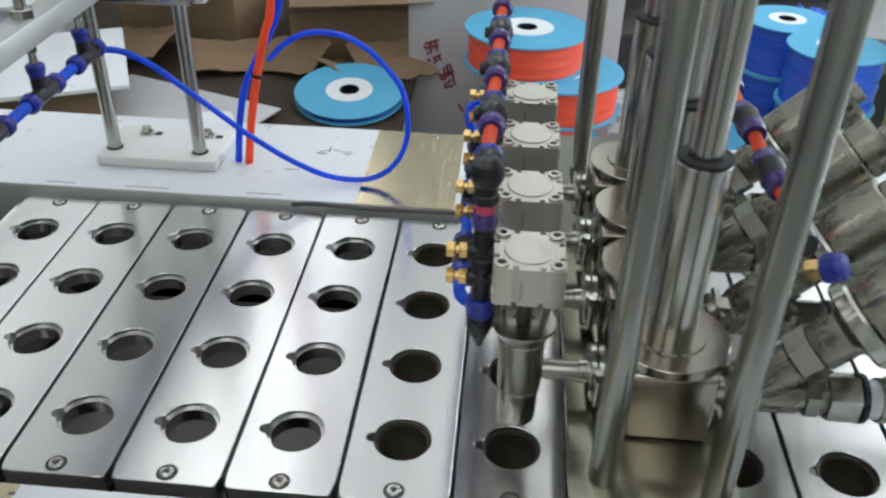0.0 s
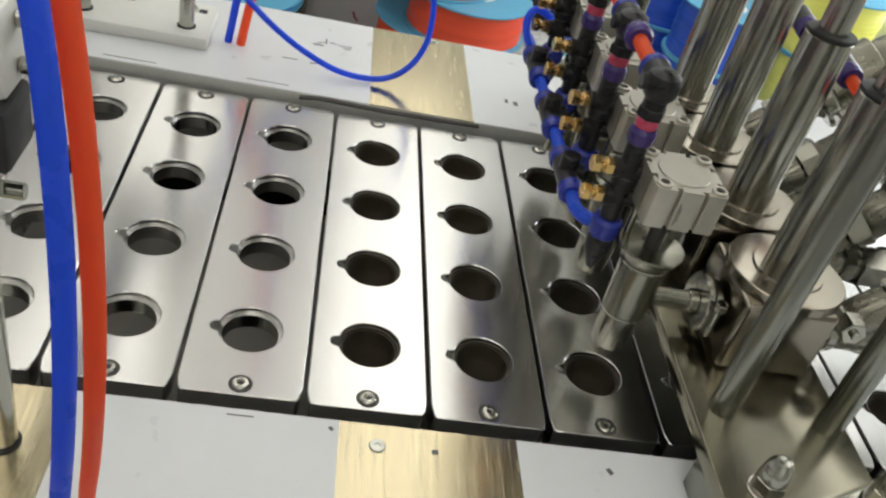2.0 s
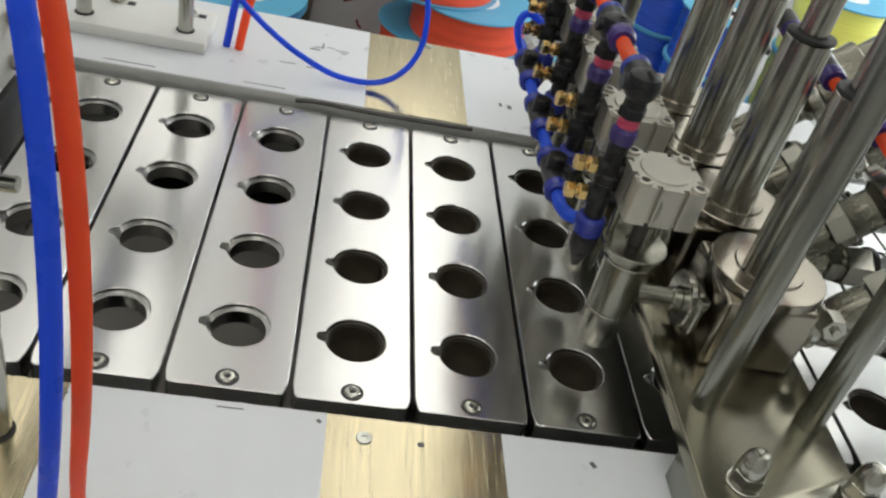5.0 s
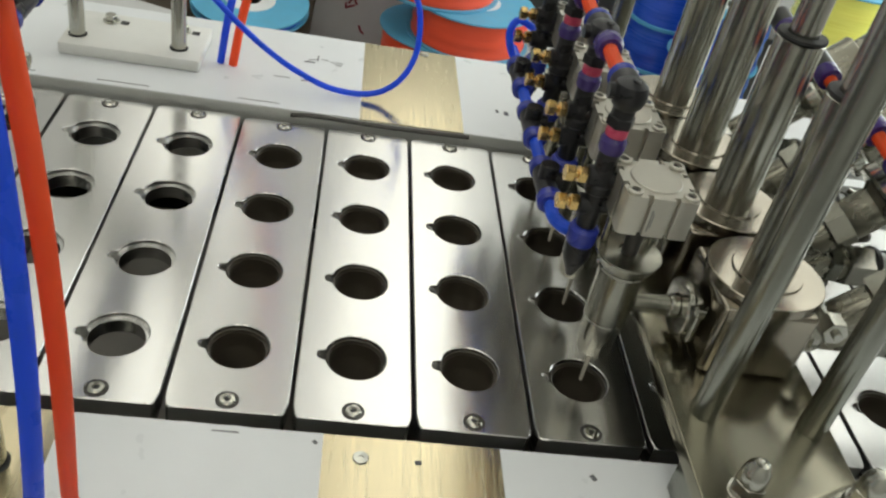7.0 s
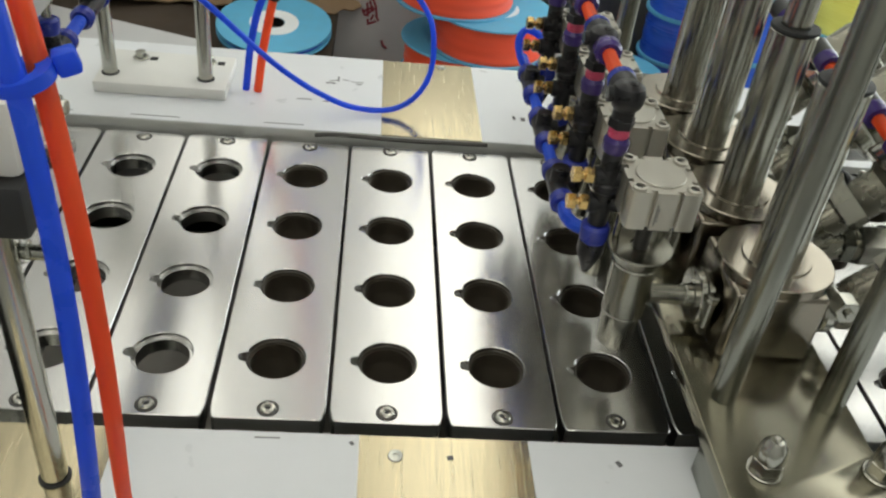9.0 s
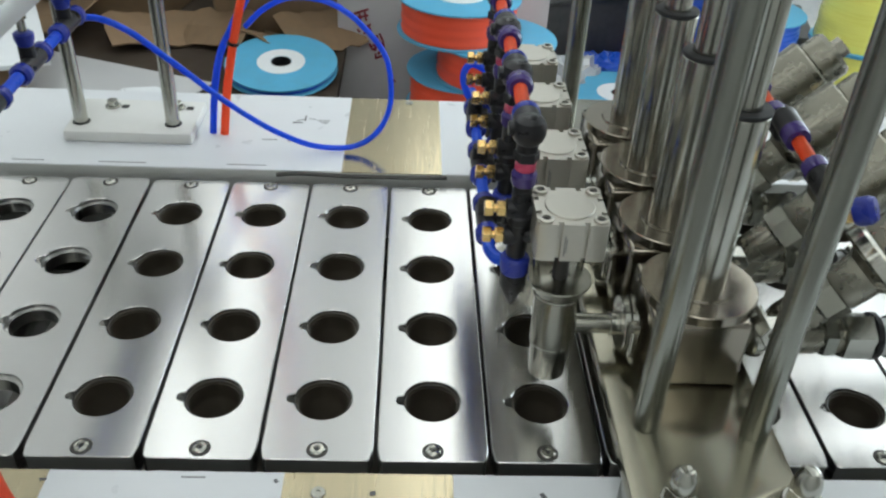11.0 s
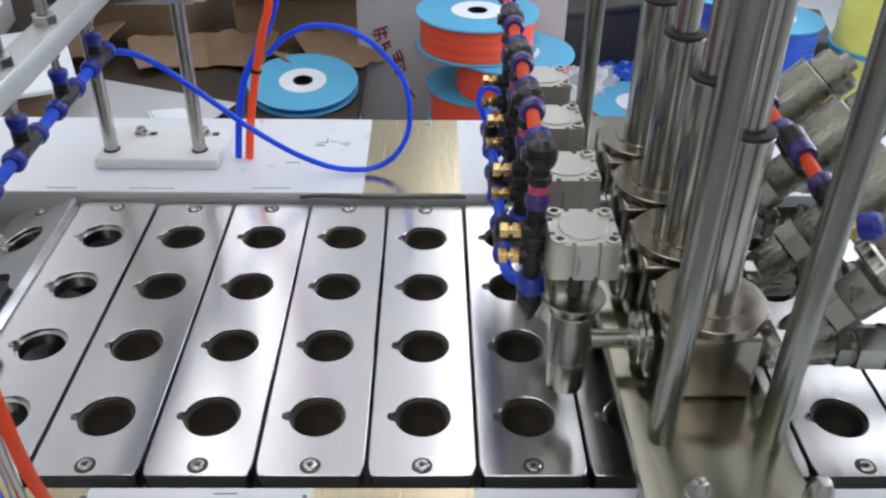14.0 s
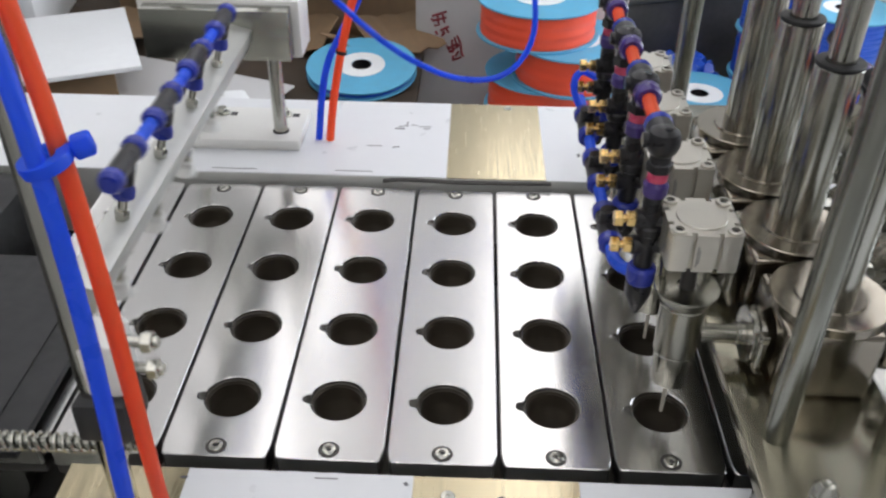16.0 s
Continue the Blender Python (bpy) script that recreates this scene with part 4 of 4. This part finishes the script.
def board():
    """An upright pale board with two handwritten signs drawn as strokes."""
    e = thing("board", pose(-0.012, 2.52, FLOOR_Z + 0.0005), "pale grey upright board marked with dark red pen strokes", "board")
    part("sheet", boxed(-0.378, 0.37, -0.012, 0.012, 0, 0.95, bevel=0.003), M_GREYBOARD, e)
    g = []
    ox, oz = -0.29, 0.452
    for x, z, dx, dz in ((-0.03, 0.034, 0.052, 0.018), (-0.024, 0.018, 0.045, 0.012), (-0.034, 0.026, 0.012, -0.012), (-0.012, 0.045, 0.006, -0.045), (0.006, 0.05, 0.008, -0.04), (-0.022, 0.002, 0.008, -0.005),
                         (0.0, -0.018, 0.03, 0.015), (-0.018, -0.022, 0.008, -0.012), (0.006, -0.012, 0.006, -0.024), (0.018, -0.008, 0.012, -0.018), (0.004, -0.04, 0.014, 0.016),
                         (0.024, -0.075, 0.012, -0.025), (0.042, -0.052, 0.004, -0.05), (0.03, -0.085, 0.036, 0.02), (0.05, -0.042, 0.014, -0.04), (0.036, -0.1, 0.034, 0.03), (0.06, -0.035, 0.014, -0.03), (0.074, -0.065, 0.004, -0.04), (0.078, -0.105, 0.008, -0.01), (0.046, -0.112, 0.002, -0.022), (0.048, -0.13, 0.03, 0.012), (0.066, -0.095, -0.01, -0.02),
                         (0.1, -0.19, 0.008, -0.02), (0.108, -0.21, 0.012, -0.01)):
        g.append(rod(0.0042, 0.0, math.hypot(dx, dz), m=aim((ox + x, -0.0125, oz + z), (ox + x + dx, -0.0125, oz + z + dz)), n=8))
    for b in g:
        part("pen_stroke", b, M_REDINK, e, "dark red pen stroke")


board()
RED_SPOOL = "spool of orange-red tubing with light blue flanges"
for sx, sy, st, sh in ((0.025, 2.25, -0.345, 0.118), (0.145, 2.2, -0.4635, 0.126), (0.06, 2.24, -0.59, 0.13), (0.1, 2.22, -0.7205, 0.13), (0.05, 2.24, -0.851, 0.1485)):
    spool(sx, sy, st - sh, 0.2, 0.09, sh, M_REDCOIL, RED_SPOOL)
spool(0.66, 2.5, FLOOR_Z + 0.0005, 0.2, 0.09, 0.22, M_REDCOIL, "spool of tubing with a light blue flange on the floor")
for sz, sh in ((0.0005, 0.19), (0.1915, 0.19), (0.3825, 0.2)):
    spool(1.07, 2.42, FLOOR_Z + sz, 0.165, 0.08, sh, M_BLUECOIL, "spool of blue tubing in a stack")
for sz, sh in ((0.0005, 0.18), (0.1815, 0.18), (0.3625, 0.185)):
    spool(1.0, 2.8, FLOOR_Z + sz, 0.16, 0.075, sh, M_BLUECOIL, "spool of blue tubing in a stack")
for sz, sh in ((0.0005, 0.24), (0.2415, 0.24), (0.4825, 0.24)):
    spool(1.46, 2.42, FLOOR_Z + sz, 0.17, 0.08, sh, M_YELLOW, "spool of yellow tubing in a stack")
def crate(x, y, rz, height):
    e = thing("dark_crate", pose(x, y, FLOOR_Z, 0, 0, rz), "dark grey plastic crate on the floor", "crate", "crates behind the machine")
    part("crate_body", boxed(-0.3, 0.3, -0.2, 0.2, 0.0005, height - 0.03, bevel=0.01), M_CHAIN, e)
    part("crate_rim", boxed(-0.32, 0.32, -0.22, 0.22, height - 0.0295, height, bevel=0.008), M_CHAIN, e)


crate(0.62, 3.15, 20, 0.45)
crate(1.28, 3.2, -12, 0.3)
crate(1.1, 3.75, 4, 0.42)
carton(1.95, 2.45, FLOOR_Z, 0.5, 0.5, 0.62, 6, M_LABEL, "white carton standing on the floor")
carton(0.35, 3.5, FLOOR_Z, 0.7, 0.4, 0.6, -6)


def bag(x, y, z, r, seed, material, label):
    """A crumpled plastic bag: a dented ball, flattened below."""
    e = thing("plastic_bag", pose(x, y, z), label, "bag", "bags behind the machine")
    bm = bmesh.new()
    bmesh.ops.create_icosphere(bm, subdivisions=4, radius=r)
    for v in bm.verts:
        p = v.co * (9 / (r * 10))
        k = 1 + 0.3 * noise.noise(p * 6 + Vector((seed, 0, 0))) + 0.16 * noise.noise(p * 17 + Vector((0, seed, 0)))
        v.co = Vector((v.co.x * k, v.co.y * k, max(v.co.z * k * 0.8, -r * 0.45) + r * 0.452))
    emit("crumple", bm, material, e, "", True).data.shade_smooth()


bag(0.48, 2.72, FLOOR_Z, 0.2, 3.1, M_CLEAR, "crumpled clear plastic bag on the floor")
bag(0.66, 2.88, FLOOR_Z + 0.0, 0.17, 8.4, M_BLUECOIL, "crumpled blue plastic bag on the floor")
bag(1.2, 3.1, FLOOR_Z + 0.3005, 0.15, 2.2, M_BLUECOIL, "crumpled blue plastic bag on a dark crate")
bag(1.17, 2.05, FLOOR_Z, 0.17, 5.7, M_CLEAR, "crumpled clear plastic bag beside the spools")


bag(1.66, 2.1, FLOOR_Z, 0.25, 4.3, M_LABEL, "crumpled white plastic bag beside the yellow spools")


def scrap_board(x, y, w, d, rx, ry, rz, seed):
    """A torn, bent flap of cardboard lying on the bench."""
    rng = random.Random(seed)
    e = thing("cardboard_scrap", pose(x, y, TABLE_Z + 0.0005 + 0.5 * d * abs(math.sin(radians(rx))) + 0.5 * w * abs(math.sin(radians(ry))), rx, ry, rz), "torn brown cardboard flap lying on the dark bench", "cardboard", "cardboard scraps on the bench")
    bm = bmesh.new()
    n = 8
    rows = []
    for j in range(3):
        v = (j / 2 - 0.5) * d
        rows.append([bm.verts.new(((i / n - 0.5) * w + rng.uniform(-0.008, 0.008), v + (rng.uniform(-0.012, 0.012) if j != 1 else 0), 0.05 * d * (1 - abs(j - 1)) + 0.004 * math.sin(i))) for i in range(n + 1)])
    for a, b in zip(rows, rows[1:]):
        for i in range(n):
            bm.faces.new((a[i], a[i + 1], b[i + 1], b[i]))
    out = bmesh.ops.extrude_face_region(bm, geom=list(bm.faces))
    for v in [g for g in out["geom"] if isinstance(g, bmesh.types.BMVert)]:
        v.co.z += 0.005
    bmesh.ops.recalc_face_normals(bm, faces=bm.faces)
    emit("flap", bm, M_CARD, e)


for k, (x, y, w, d, rx, ry, rz) in enumerate(((-1.02, 2.46, 0.34, 0.2, 14, 6, 28), (-0.8, 2.44, 0.26, 0.16, 30, -8, -22), (-0.45, 2.48, 0.3, 0.2, 22, 5, 34), (-1.42, 2.5, 0.36, 0.22, 12, -10, -14), (-0.62, 2.41, 0.18, 0.14, 8, 20, 60))):
    scrap_board(x, y, w, d, rx, ry, rz, k + 5)


# ---- movement ----
def on_track(x, end=-0.61, r=0.085):
    """A plate's pose on the conveyor: level, then down round the end sprocket."""
    if x >= end:
        return pose(x, 0, 0)
    a = min((end - x) / r, math.pi)
    rest = max(0.0, end - x - math.pi * r)
    return pose(end - r * math.sin(a) + rest, 0, -r + r * math.cos(a), 0, -math.degrees(a), 0)


def motions():
    shape = ((0.0, 0.0), (0.12, 0.02), (0.3, 0.11), (0.5, 0.30), (0.75, 0.565), (1.0, 0.83), (1.15, 0.95), (1.3, 0.995), (1.45, 1.0))
    rows = [(0.0, 0.0)]
    for n, start in enumerate((0.49, 4.85, 9.13, 13.5)):
        rows += [(start + a, n + b) for a, b in shape]
    rows.append((16.0, 4.0))
    for k, p in PLATES:
        seat = pose(0, 0, 0, 0.1 * math.sin(2.4 * k), 0.45 * math.sin(1.7 * k + 0.6), 0)
        walk(p, [(t, on_track(PITCH * (k - s)) @ seat) for t, s in rows])
    flow = [(0.0, 0.05)]
    for a, b in ((2.6, 3.9), (6.7, 8.9), (11.2, 13.2), (15.5, 16.4)):
        flow += [(a, 0.05), (a + 0.15, 0.0)]
        if b < 16:
            flow += [(b, 0.0), (b + 0.15, 0.05)]
    flow.append((16.0, 0.0))
    for s, y in STREAMS:
        walk(s, [(t, pose(0.001, y, 0.012 + d)) for t, d in flow])
    hx, hz = -0.497, 0.30
    head = [(0.0, 0, 0)]
    head += [(15.42, 0, 0), (15.5, 6, 0.005), (15.56, 30, 0.02), (15.62, 52, 0.035), (15.7, 66, 0.045), (15.8, 97, 0.065), (15.9, 127, 0.085), (16.0, 165, 0.1)]
    walk(HEAD, [(t, pose(hx + 0.2 * d, 0, hz - 1.12 * d, 0, -a, 0)) for t, a, d in head])
    walk(CARRIAGE, [(t, pose(0, 0, 0.25 - d)) for t, a, d in head])
    walk(FRONT, [(t, pose(0, 0, 0.237 - 1.3 * d)) for t, a, d in head])
    walk(LOOP, [(t, pose(0.45 * d, 0, 1.1 * d)) for t, a, d in head])
    sway = ((0.0, 0.0133, -0.0213), (3.0, 0.0145, -0.0213), (7.5, 0.014, -0.012), (9.0, 0.0108, -0.0075), (12.5, -0.015, 0.03), (14.5, -0.0235, 0.0401), (15.4, -0.006, 0.01), (16.0, 0.0, 0.0))
    for e in HANGING:
        slide = [0.06, 0.06, 0.01, 0, 0, 0, 0, 0] if e is HANGING[-1] else [0] * 8
        walk(e, [(t, pose(x - 0.16 * d, y + 0.2 * d, d)) for (t, x, y), d in zip(sway, slide)])


motions()
